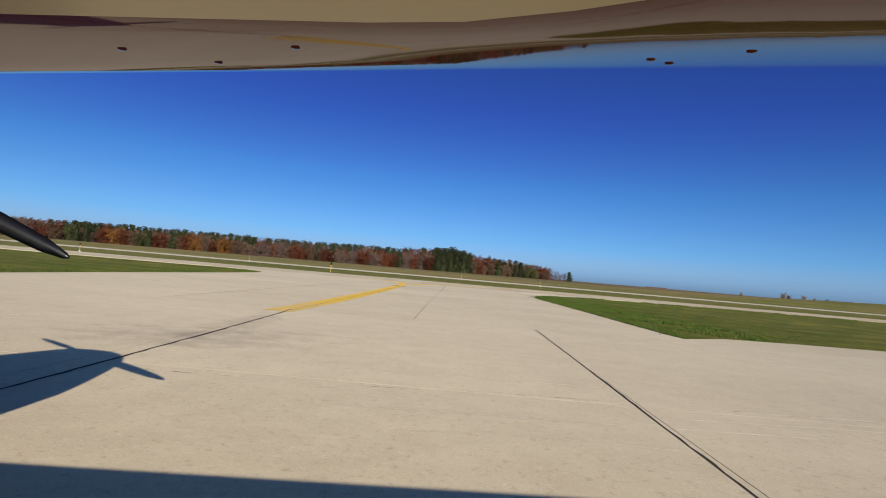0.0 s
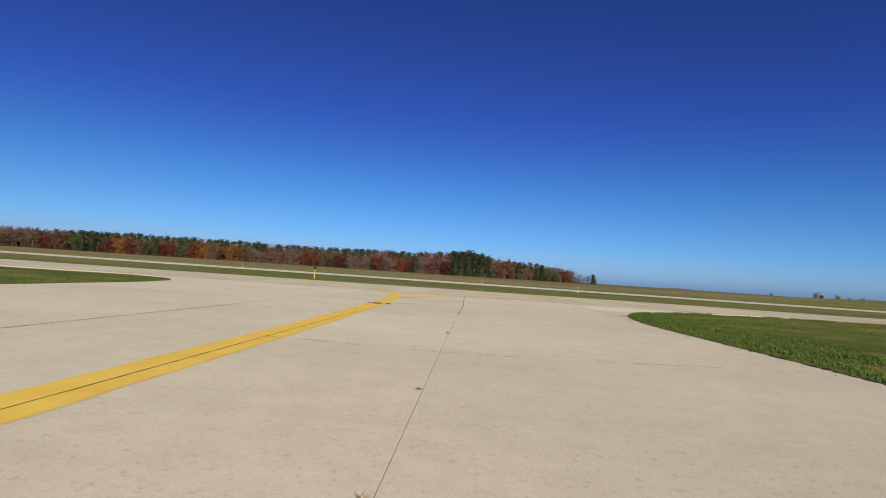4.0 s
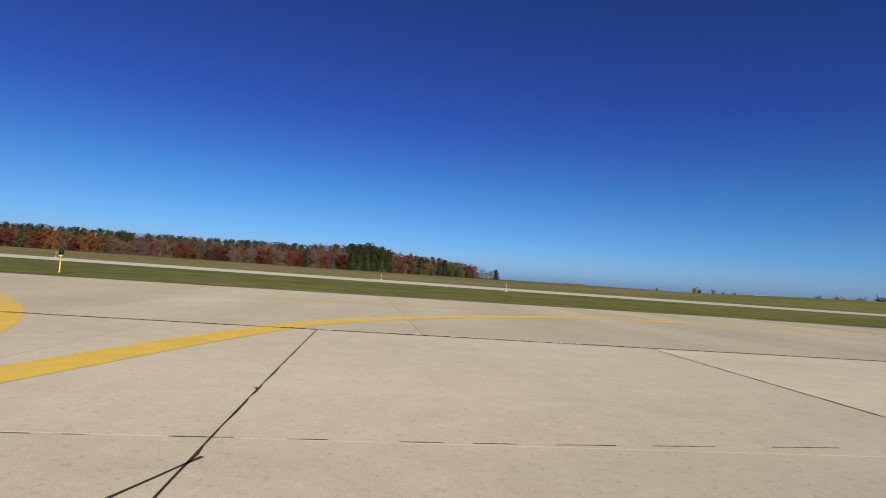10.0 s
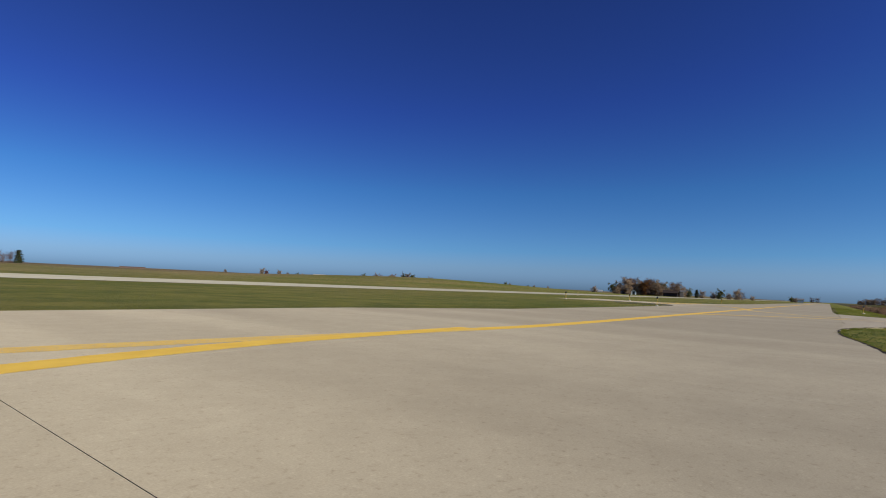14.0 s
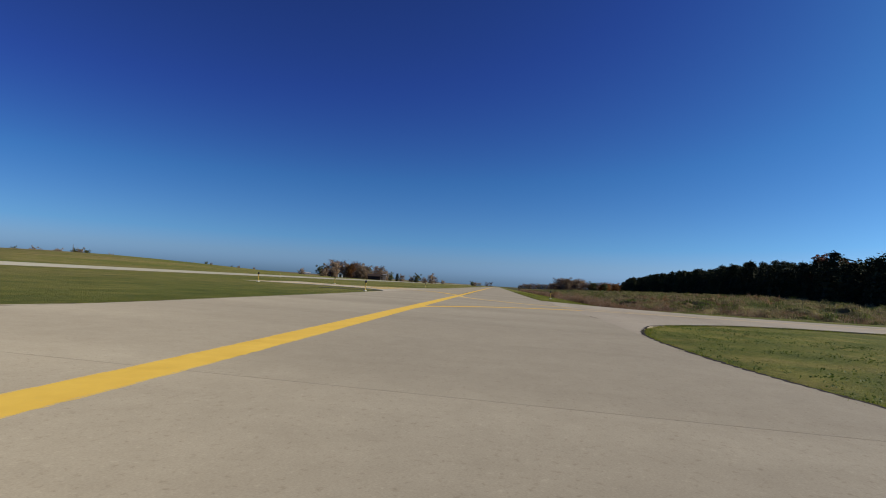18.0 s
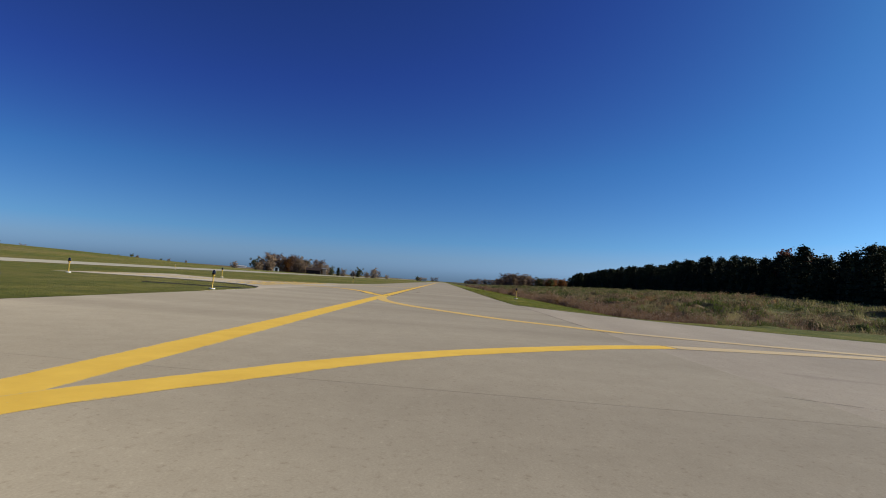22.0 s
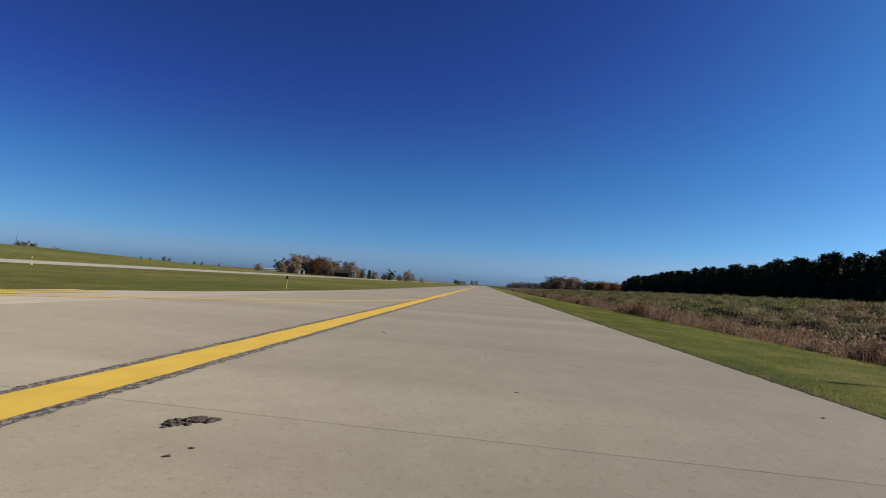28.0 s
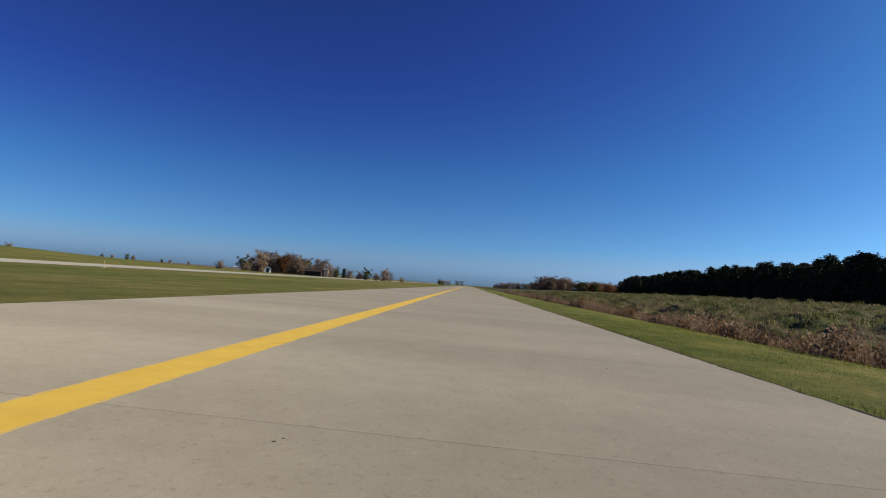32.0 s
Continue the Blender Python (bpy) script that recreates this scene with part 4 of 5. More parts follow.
# ---- buildings of the farm ----
M_WHITE = plain("white_siding", (0.74, 0.74, 0.72), 0.6, 0, 0.08, 1.5)
M_METAL = plain("dull_white_metal", (0.40, 0.40, 0.40), 0.6, 0, 0.1, 1.5)
M_DARKWOOD = plain("dark_barn_wood", (0.055, 0.04, 0.035), 0.85, 0, 0.4, 2)
M_ROOF = plain("grey_roof", (0.16, 0.155, 0.155), 0.7, 0, 0.3, 2)
M_STEEL = plain("grey_steel", (0.42, 0.42, 0.42), 0.45, 0.6, 0.2, 3)
# near-black that stands in for the shade behind doors and windows
M_DARK = plain("opening_shade", (0.02, 0.02, 0.022), 0.6, 0, 0.3, 4)


def box_mesh(name, x0, x1, y0, y1, z0, z1, material):
    v = [(x, y, z) for z in (z0, z1) for y in (y0, y1) for x in (x0, x1)]
    return mesh(name, v, [(0, 2, 3, 1), (4, 5, 7, 6), (0, 1, 5, 4), (2, 6, 7, 3), (0, 4, 6, 2), (1, 3, 7, 5)], material)


def barn(name, label, x, y, turn, w, d, h, ridge, wall, roof_mat, door_w, door_h):
    s, n = to_sn(x, y)
    e = thing(name, label, "building", "farm buildings", pose(x, y, sheet_z(s, n) - 0.1, 0, 0, turn))
    v = [(-w / 2, -d / 2, 0), (w / 2, -d / 2, 0), (w / 2, d / 2, 0), (-w / 2, d / 2, 0), (-w / 2, -d / 2, h), (w / 2, -d / 2, h), (w / 2, d / 2, h), (-w / 2, d / 2, h), (-w / 2, 0, h + ridge), (w / 2, 0, h + ridge)]
    part("wall", mesh("wall", v, [(0, 1, 5, 4), (2, 3, 7, 6), (1, 2, 6, 9, 5), (3, 0, 4, 8, 7)], wall), e)
    o, t = 0.35, 0.14
    k = ridge / (d / 2)
    rv = []
    for sx in (-1, 1):
        for yy, zz in ((-d / 2 - o, h - o * k), (0, h + ridge), (d / 2 + o, h - o * k)):
            rv += [(sx * (w / 2 + o), yy, zz + 0.02), (sx * (w / 2 + o), yy, zz + t)]
    part("roof", mesh("roof", rv, [(0, 6, 8, 2), (2, 8, 10, 4), (1, 3, 9, 7), (3, 5, 11, 9), (0, 1, 7, 6), (4, 10, 11, 5), (0, 2, 3, 1), (2, 4, 5, 3), (6, 7, 9, 8), (8, 9, 11, 10)], roof_mat), e)
    # solid boxes on closed walls; the shade of the openings is painted
    part("door", box_mesh("door", -w / 2 - 0.06, -w / 2 - 0.01, -door_w / 2, door_w / 2, 0, door_h, M_DARK), e, "near-black panel with a doorway's shade in its colour")
    part("window", box_mesh("window", -w * 0.2, -w * 0.2 + min(0.9, w * 0.2), -d / 2 - 0.05, -d / 2 - 0.01, h * 0.4, h * 0.75, M_DARK), e)
    part("window", box_mesh("window", w * 0.15, w * 0.15 + min(0.9, w * 0.2), -d / 2 - 0.05, -d / 2 - 0.01, h * 0.4, h * 0.75, M_DARK), e)
    return e


def at(ox, oy, az, d):
    return ox + d * math.cos(radians(az)), oy + d * math.sin(radians(az))


barn("shed", "small white gabled shed with a dark doorway under tall trees", *at(38.55, 40.98, 22.55, 312), 24, 3.4, 2.8, 1.8, 1.1, M_WHITE, M_ROOF, 1.3, 2.0)
barn("farmhouse", "low grey-roofed house half hidden behind trees", *at(38.55, 40.98, 23.7, 330), 112, 9, 7, 2.4, 1.4, M_WHITE, M_ROOF, 1.0, 2.0)
barn("barn", "long dark wooden barn with a pale gable end", *at(38.55, 40.98, 18.9, 318), 105, 7.5, 5, 2.2, 1.3, M_DARKWOOD, M_DARKWOOD, 2.4, 2.6)
barn("lean_to", "pale boarded lean-to beside the dark barn", *at(38.55, 40.98, 17.8, 313), 105, 1.8, 3, 3.2, 0.6, plain("pale_boards", (0.42, 0.33, 0.25), 0.8), M_ROOF, 0.8, 1.9)
barn("machine_shed", "long low white metal machine shed", *at(38.55, 40.98, 25.75, 470), 118, 9, 6, 1.2, 0.6, M_METAL, M_METAL, 3.0, 2.2)
barn("cottage", "small white house on the skyline beside trees", *at(16.65, 39.28, 42.6, 640), 20, 4, 3.4, 1.8, 1.1, M_WHITE, M_ROOF, 1.0, 2.0)
barn("hangar", "far white metal building on the skyline", *at(3.5, 33.9, 52.2, 800), 150, 16, 9, 2.3, 1.3, M_METAL, M_METAL, 4, 2.2)
barn("hangar", "far grey metal building beside small trees", *at(38.55, 40.98, 7.7, 440), 100, 7, 5, 1.8, 0.9, M_WHITE, M_ROOF, 2, 1.6)
barn("grain_store", "low brown farm sheds on the far crest", *at(3.5, 33.9, 68.6, 640), 160, 22, 6, 0.9, 0.7, plain("brown_sheds", (0.16, 0.11, 0.085), 0.85), plain("brown_roof", (0.15, 0.10, 0.08), 0.85), 3, 1.5)


M_MAST = plain("weathered_steel", (0.12, 0.115, 0.11), 0.7, 0.2, 0.2, 3)


def mast():
    x, y = at(3.5, 33.9, 44.0, 680)
    s, n = to_sn(x, y)
    e = thing("lattice_mast", "slim grey steel lattice mast above farm trees", "mast", m=pose(x, y, sheet_z(s, n) - 0.2))
    H, r0, r1 = 13.0, 0.8, 0.3
    for i in range(3):
        a = i * 2 * math.pi / 3
        v, f = [], []
        tube(v, f, [(r0 * math.cos(a), r0 * math.sin(a), 0), (r1 * math.cos(a), r1 * math.sin(a), H)], [0.09, 0.07], 5)
        part("leg", mesh("leg", v, f, M_MAST), e)
    v, f = [], []
    for j in range(14):
        for i in range(3):
            u0, u1 = j / 14, (j + 1) / 14
            a, b = i * 2 * math.pi / 3, (i + 1) * 2 * math.pi / 3
            q0, q1 = r0 + (r1 - r0) * u0, r0 + (r1 - r0) * u1
            tube(v, f, [(q0 * math.cos(a), q0 * math.sin(a), H * u0), (q1 * math.cos(b), q1 * math.sin(b), H * u1)], [0.05, 0.05], 4)
    part("bracing", mesh("bracing", v, f, M_MAST), e)


mast()

# ---- edge lights ----
M_BLUE = plain("cobalt_lens", (0.007, 0.006, 0.020), 0.12, 0, 0.3, 20)
M_POSTY = plain("yellow_post", (0.62, 0.40, 0.05), 0.5, 0, 0.2, 20)
M_PAD = plain("white_pad", (0.72, 0.70, 0.66), 0.8, 0, 0.25, 8)
M_CLEAR = plain("frosted_lens", (0.34, 0.34, 0.32), 0.15, 0, 0.1, 20)


def lathe(profile, k, name, material):
    verts, faces = [], []
    for r, z in profile:
        verts.extend(ring((0, 0, z), max(r, 1e-4), k))
    for j in range(len(profile) - 1):
        for i in range(k):
            a, b = j * k + i, j * k + (i + 1) % k
            faces.append((a, b, b + k, a + k))
    faces += [tuple(reversed(range(k))), tuple((len(profile) - 1) * k + i for i in range(k))]
    return mesh(name, verts, faces, material, True)


LIGHT_PARTS = {
    "pad": lathe([(0.11, -0.08), (0.11, 0.015), (0.10, 0.025)], 16, "pad", M_PAD),
    "post": lathe([(0.030, 0.02), (0.030, 0.05), (0.019, 0.06), (0.019, 0.46), (0.026, 0.47)], 12, "post", M_POSTY),
    "collar": lathe([(0.05, 0.455), (0.058, 0.47), (0.058, 0.50), (0.05, 0.51)], 14, "collar", M_POSTY),
    "lens": lathe([(0.052, 0.505), (0.060, 0.53), (0.060, 0.60), (0.052, 0.645), (0.030, 0.672), (0.008, 0.68)], 16, "lens", M_BLUE),
    "white_lens": lathe([(0.040, 0.505), (0.044, 0.53), (0.044, 0.57), (0.034, 0.60), (0.020, 0.615), (0.006, 0.62)], 16, "lens", M_CLEAR),
}


def edge_light(x, y, label, lens="lens", k=1.0, group="blue taxiway edge lights", lean=0.0, pad=True):
    s, n = to_sn(x, y)
    e = thing("edge_light", label, "edge light", group, Matrix.Translation((x, y, sheet_z(s, n) + 0.015)) @ pose(0, 0, 0, lean, lean * 0.6, 20) @ Matrix.Scale(k, 4))
    if pad:
        part("pad", LIGHT_PARTS["pad"], e, "white concrete pad")
    post = part("post", LIGHT_PARTS["post"], e, "yellow steel post")
    part("collar", LIGHT_PARTS["collar"], post)
    part("lens", LIGHT_PARTS[lens], e, "dark cobalt glass dome" if lens == "lens" else "frosted glass dome")
    return e


BL = "blue glass taxiway edge light on a yellow post in grass"
for x, y, k, lean in ((-9.58, 48.31, 1.25, 0), (45.68, 49.61, 0.92, 2), (52.46, 60.28, 1.0, 0), (80.93, 53.94, 0.85, 1), (64.49, 38.91, 0.98, 0)):
    edge_light(x, y, BL, "lens", k, lean=lean, pad=44 < x < 70)
for s, n in ((67.5, 13.6), (81.7, -10.6), (-30, 9.5), (-60, 9.5)):
    p = W(s, n)
    edge_light(p.x, p.y, BL, "lens", 1.0)
for s, n in ((14.5, 30.4), (95.6, 30.3), (132.6, 30.2), (-28, 58), (-60, 30.5), (170, 30.2), (8, 57.5)):
    p = W(s, n)
    edge_light(p.x, p.y, "clear glass runway edge light on a yellow post", "white_lens", 0.95, "clear runway edge lights")


# ---- joints, cracks, patches on the pavement ----
def crack(pts, width, label, z=0.0018, material=None, seed=0, wob=0.4, step=0.12):
    line = smooth_line(pts, step)
    rng = random.Random(seed)
    line = [p + Vector((rng.uniform(-1, 1), rng.uniform(-1, 1))) * width * 0.35 for p in line]
    return thing("crack", label, "crack", "dark cracks and sealed joints", me=ribbon(line, width, z, material or M_JOINT, "crack", width * wob, seed), kind="structure")


def dashes(pts, width, seed, keep=0.5):
    """Broken stretches of open joint along a line, joined into one mesh."""
    rng = random.Random(seed)
    line = smooth_line(pts, 0.06)
    verts, faces = [], []
    on, left = True, 0
    for i in range(1, len(line)):
        if left <= 0:
            on, left = rng.random() < keep, rng.randint(1, 3)
        left -= 1
        if on:
            t = (line[i] - line[i - 1]).normalized()
            nrm = Vector((-t.y, t.x))
            k = len(verts)
            for q in (line[i - 1], line[i]):
                for sg in (1, -1):
                    p = q + nrm * sg * width * rng.uniform(0.1, 0.6)
                    verts.append((p.x, p.y, 0.0018))
            faces.append((k, k + 1, k + 3, k + 2))
    thing("crack", "ragged broken joint with dark crumbled edges", "crack", "dark cracks and sealed joints", me=mesh("crack", verts, faces, M_JOINT), kind="structure")


crack([(-10.5, 34.2), (-5, 34.15), (-1, 34.15), (0.2, 34.15), (2.4, 34.15), (4.5, 34.15), (6.5, 34.17), (8.5, 34.16), (10.2, 34.15)], 0.062, "thick ragged tar-filled joint between apron and taxiway", z=0.0026, seed=31, wob=0.6, step=0.028)
for x0, x1, w_ in ((-1.0, 2.3, 0.10), (2.5, 4.6, 0.07), (5.2, 6.1, 0.05)):
    crack([(x0, 34.195), ((x0 + x1) / 2, 34.2), (x1, 34.19)], w_ * 0.7, "pale spalled concrete beside the tar joint", z=0.0012, material=M_SPALL, seed=int(w_ * 100), wob=0.5, step=0.022)
dashes([(1.0, 34.17), (4.0, 34.17), (8.5, 34.18)], 0.085, 32, 0.35)
dashes([U(0, v) for v in (8.5, 9.6, 11.1, 12.4)], 0.013, 45, 0.6)
crack([(-2.0, 1.5), (-2.02, 2.67), (-2.05, 4.0), (-2.09, 5.8), (-2.15, 7.6), (-2.2, 8.4)], 0.020, "wide dark sealed joint leading to the yellow line", seed=51, wob=0.2)
crack([(1.15, 0.3), (1.22, 2.12), (1.28, 3.87), (1.37, 6.2), (1.45, 8.42)], 0.014, "dark sealed joint across the apron", seed=52, wob=0.25)
crack(sn((28.95, -5.2), (29.45, -5.17), (30.0, -5.15)), 0.03, "ragged dark broken joint at the mouth of the side road", seed=53, wob=0.6, step=0.05)
crack(sn((30.75, -6.75), (30.9, -6.3), (31.05, -6.0)), 0.014, "short dark crack on the side road", seed=54, wob=0.5)
crack(sn((32.65, -10.9), (32.85, -10.5), (32.95, -10.2)), 0.022, "short dark crack on the side road", seed=55, wob=0.5)
crack(sn((30.6, -5.9), (30.95, -5.25), (31.1, -4.98)), 0.008, "short dark crack on the side road", seed=56, wob=0.5)
crack([U(0, v) for v in (22.6, 24, 26.2, 28, 30, 32, 34.1)], 0.012, "dark sealed joint along the middle of the stub", seed=57, wob=0.3)
dashes([(-6.5, 3.45), (-1.3, 3.40), (0.84, 3.61), (3.8, 3.7)], 0.006, 33, 0.3)
dashes([(-8, 12.8), (-1.35, 12.75), (0.6, 12.77), (3.9, 12.9)], 0.013, 34, 0.6)
dashes([(-2.0, 17.3), (0.1, 17.05), (2.6, 17.4), (4, 17.5)], 0.013, 35, 0.6)
dashes([(-6, 21.3), (-1.74, 21.39), (3.1, 21.6), (3.9, 21.6)], 0.013, 36, 0.6)
dashes([(-4.0, 29.55), (-0.7, 29.58), (0.15, 29.6), (1.5, 29.63), (3.3, 29.74), (4.1, 29.78)], 0.012, 37, 0.55)
crack([(-2.4, 23.6), (-1.6, 25.0), (-0.99, 26.46), (-0.45, 27.9), (0.14, 29.35)], 0.016, "long diagonal hairline crack across a slab", seed=39)
crack([U(-3.86, v) for v in (9, 13, 17, 21, 25.5)], 0.009, "dark joint between slabs of the stub taxiway", seed=47)
dashes([(3.55, 25.6), (3.95, 25.35), (4.25, 24.9)], 0.05, 48, 0.75)
crack([(4.50, 34.1), (4.36, 32.2), (4.2, 29.9), (4.17, 28.0), (4.1, 25.5)], 0.014, "open joint along the apron edge", seed=40)
crack([U(-1.77, v) for v in (8.2, 12, 16, 20, 22, 24.3)], 0.008, "dark joint running along the yellow line", z=0.003, seed=41)
crack(sn((36.5, -5.21), (40, -5.19), (44, -5.19), (47.2, -5.2)), 0.014, "dark joint between taxiway and side road", seed=43)
dashes(sn((29.3, -5.2), (29.65, -5.19), (30.0, -5.16)), 0.014, 44, 0.8)

def manhole():
    e = thing("manhole_cover", "round iron cover with worn yellow paint set in concrete", "manhole cover", m=pose(-1.9, 24.85, -0.002) @ Matrix.Scale(0.86, 4))
    iron = plain("rusty_iron", (0.10, 0.065, 0.045), 0.85, 0.1, 0.5, 20)
    part("rim", lathe([(0.33, -0.05), (0.33, 0.005), (0.32, 0.008), (0.285, 0.006), (0.285, -0.04)], 28, "rim", iron), e)
    part("plate", lathe([(0.28, -0.05), (0.28, 0.004), (0.01, 0.005)], 28, "plate", iron), e)
    rng = random.Random(5)
    for i in range(-4, 5):
        hw = math.sqrt(max(0.01, 0.26 ** 2 - (i * 0.06) ** 2))
        x = -hw
        while x < hw - 0.05:
            ln = rng.uniform(0.06, 0.13)
            part("rib", box_mesh("rib", x, min(x + ln, hw), i * 0.06 - 0.02, i * 0.06 + 0.018, 0.004, 0.012, M_YELLOW_WORN if rng.random() < 0.28 else iron), e)
            x += ln + rng.uniform(0.02, 0.05)


manhole()


# ---- debris ----
M_SOIL = plain("dry_clod", (0.13, 0.10, 0.075), 0.95, 0, 0.5, 30)


def lump(r, rng, squash=0.5):
    bm = bmesh.new()
    bmesh.ops.create_icosphere(bm, subdivisions=2, radius=r)
    off = Vector((rng.uniform(0, 50), rng.uniform(0, 50), 0))
    for v in bm.verts:
        v.co *= 1 + 0.7 * noise.noise(v.co / r * 1.3 + off)
        v.co.z *= squash
    me = bpy.data.meshes.new("lump")
    bm.to_mesh(me)
    bm.free()
    me.materials.append(M_SOIL)
    return me


def debris():
    rng = random.Random(61)
    lumps = [lump(1.0, rng, 0.28) for _ in range(4)]
    for x, y, r, k in ((60.26, 44.72, 0.04, 14), (60.16, 44.76, 0.03, 10), (59.82, 44.52, 0.03, 2), (65.16, 45.18, 0.035, 2), (61.96, 41.28, 0.03, 1), (71.12, 43.13, 0.03, 2), (70.76, 42.98, 0.02, 1), (63.86, 43.68, 0.022, 2), (61.76, 43.28, 0.02, 2),
                       (58.66, 44.68, 0.02, 2), (84.46, 45.28, 0.03, 1), (83.06, 46.18, 0.025, 1), (81.06, 45.98, 0.02, 2), (86.36, 43.28, 0.03, 1), (90.36, 45.08, 0.03, 1), (71.36, 45.38, 0.02, 3), (91.36, 48.08, 0.025, 1),
                       (2.6, 8.0, 0.02, 1), (22.36, 42.48, 0.02, 1), (86.96, 46.98, 0.02, 2), (51.86, 41.38, 0.02, 1), (52.86, 40.28, 0.018, 1), (13.46, 36.98, 0.015, 1)):
        for _ in range(k):
            q = r * rng.uniform(0.2, 0.5) * (1.25 if k >= 10 else 1.0)
            w = r * (0.9 if k >= 10 else 1.6)
            thing("dirt_clod", "small dark clod of dried soil lying on concrete", "clod", "clods scattered on the taxiway",
                  Matrix.LocRotScale((x + rng.gauss(0, w), y + rng.gauss(0, w), q * 0.25), Euler((0, 0, rng.uniform(0, 6))), (q * rng.uniform(0.8, 1.8), q, q)), rng.choice(lumps))


debris()


# ---- grass, reeds and weeds ----
def blades(name, label, spots, h0, h1, w, material, lean=0.5, per=1):
    rng = random.Random(len(spots))
    verts, faces = [], []
    for x, y, z, k in spots:
        for _ in range(per):
            h = rng.uniform(h0, h1) * k
            a, b = rng.uniform(0, 6.283), rng.uniform(0, 6.283)
            bx, by = math.cos(a) * w * 0.5, math.sin(a) * w * 0.5
            ln = h * lean * rng.random()
            ox, oy = rng.gauss(0, w), rng.gauss(0, w)
            i = len(verts)
            verts += [(x + ox - bx, y + oy - by, z), (x + ox + bx, y + oy + by, z), (x + ox + math.cos(b) * ln, y + oy + math.sin(b) * ln, z + h)]
            faces.append((i, i + 1, i + 2))
    return thing(name, label, "grass", me=mesh(name, verts, faces, material), kind="stuff")


def inside(poly, x, y):
    c, j = False, len(poly) - 1
    for i in range(len(poly)):
        (xi, yi), (xj, yj) = poly[i], poly[j]
        if (yi > y) != (yj > y) and x < (xj - xi) * (y - yi) / (yj - yi) + xi:
            c = not c
        j = i
    return c


PAVED = [APRON, TAXI, ROAD, CONN]


def scatter(count, s0, s1, n0, n1, rng, edge=None, world_xy=False, check=True):
    out = []
    for _ in range(count):
        a, b = rng.uniform(s0, s1), rng.uniform(n0, n1)
        if edge:
            b = edge[0] + edge[1] * (rng.random() ** 2) * abs(n1 - n0)
        p = Vector((a, b)) if world_xy else W(a, b).xy
        if check and any(inside(q, p.x, p.y) for q in PAVED):
            continue
        s, n = to_sn(p.x, p.y)
        k = 0.8 + 0.6 * noise.noise(Vector((p.x * 0.6, p.y * 0.6, 3))) + 0.3 * noise.noise(Vector((p.x * 3, p.y * 3, 7)))
        out.append((p.x, p.y, ground_z(s, n) - 0.01, max(0.3, k)))
    return out


rng = random.Random(71)
near = scatter(52000, 49, 104, -8.9, -5.2, rng, check=False) + scatter(14000, 49, 100, -9, -4.98, rng, (-4.98, -0.35), check=False)
near += scatter(26000, 9, 32, -11, -5.2, rng) + scatter(12000, 14, 44, 4.62, 8.5, rng, (4.62, 1), check=False) + scatter(9000, 64, 120, 4.65, 9, rng, (4.65, 1), check=False) + scatter(5000, -25, 14, 6.3, 9, rng, (6.3, 1), check=False)
blades("grass", "short green mown grass with straw-coloured blades", near, 0.02, 0.042, 0.010, M_BLADE, 1.2)
lush = scatter(22000, 3.95, 10, 9, 33.8, rng, None, True) + scatter(12000, -14, -8.5, 8, 34, rng, None, True)
blades("lush_grass", "thick green and straw grass beside the apron", lush, 0.02, 0.045, 0.009, M_LAWN, 1.2, 2)
rim = scatter(26000, 3.95, 6.6, 10, 31, rng, None, True) + scatter(5000, 4.2, 12, 27, 36.5, rng, None, True) + scatter(4000, -11.5, -8.4, 8, 33, rng, None, True)
rim = [q for q in rim if noise.noise(Vector((q[0] * 1.1, q[1] * 1.1, 9))) > -0.12]
blades("edge_grass", "coarse dark green weed clumps along the pavement edge", rim, 0.025, 0.075, 0.028, M_LUSH, 1.1, 2)
edge_w = scatter(5000, 49, 104, -5.25, -4.93, rng, check=False)
blades("verge_edge", "ragged dry grass overhanging the pavement edge", edge_w, 0.03, 0.08, 0.008, M_WEED, 1.2, 2)
# flat ribbons: bare soil plus the painted shade of the overhanging grass
for pts in (((49.2, -5.12), (60, -4.97), (90, -4.94), (200, -4.92)), ((14, 6.3), (22, 4.63), (43, 4.63)), ((90, 4.64), (130, 4.62), (220, 4.62))):
    thing("soil_edge", "narrow soil lip with painted-in shade where turf meets concrete", "soil", me=ribbon(smooth_line(sn(*pts), 0.11), 0.03, 0.001, M_SOIL_SHADE, "soil_edge", 0.016, len(pts)), kind="structure")


def edge_spots(path, count, spread, rng):
    """Places close outside a pavement's edge."""
    line = smooth_line(path, 0.06)
    out = []
    for _ in range(count):
        p = rng.choice(line) + Vector((rng.gauss(0, spread), rng.gauss(0, spread)))
        if any(inside(q, p.x, p.y) for q in PAVED) and rng.random() > 0.04:
            continue
        s, n = to_sn(p.x, p.y)
        k = 0.8 + 0.7 * noise.noise(Vector((p.x * 1.3, p.y * 1.3, 1)))
        if k > 0.55:
            out.append((p.x, p.y, ground_z(s, n) - 0.01, k))
    return out


APRON_EDGE = [(3.95, 9.4), (3.95, 12), (4.0, 18), (4.0, 23.2), (4.25, 25.6), (4.6, 27.2), (5.35, 29.3), (6.5, 31.3), (8.2, 32.8), (9.6, 33.75)]
ISLE_EDGE = sn((11.2, -5.52), (13.2, -5.5), (15.2, -5.42), (17.2, -5.24), (19.2, -5.0), (20.6, -4.95)) + ROAD_IN
blades("edge_grass", "coarse ragged grass overhanging the apron edge", edge_spots(APRON_EDGE, 9000, 0.10, rng), 0.05, 0.11, 0.014, M_LUSH, 1.3, 2)
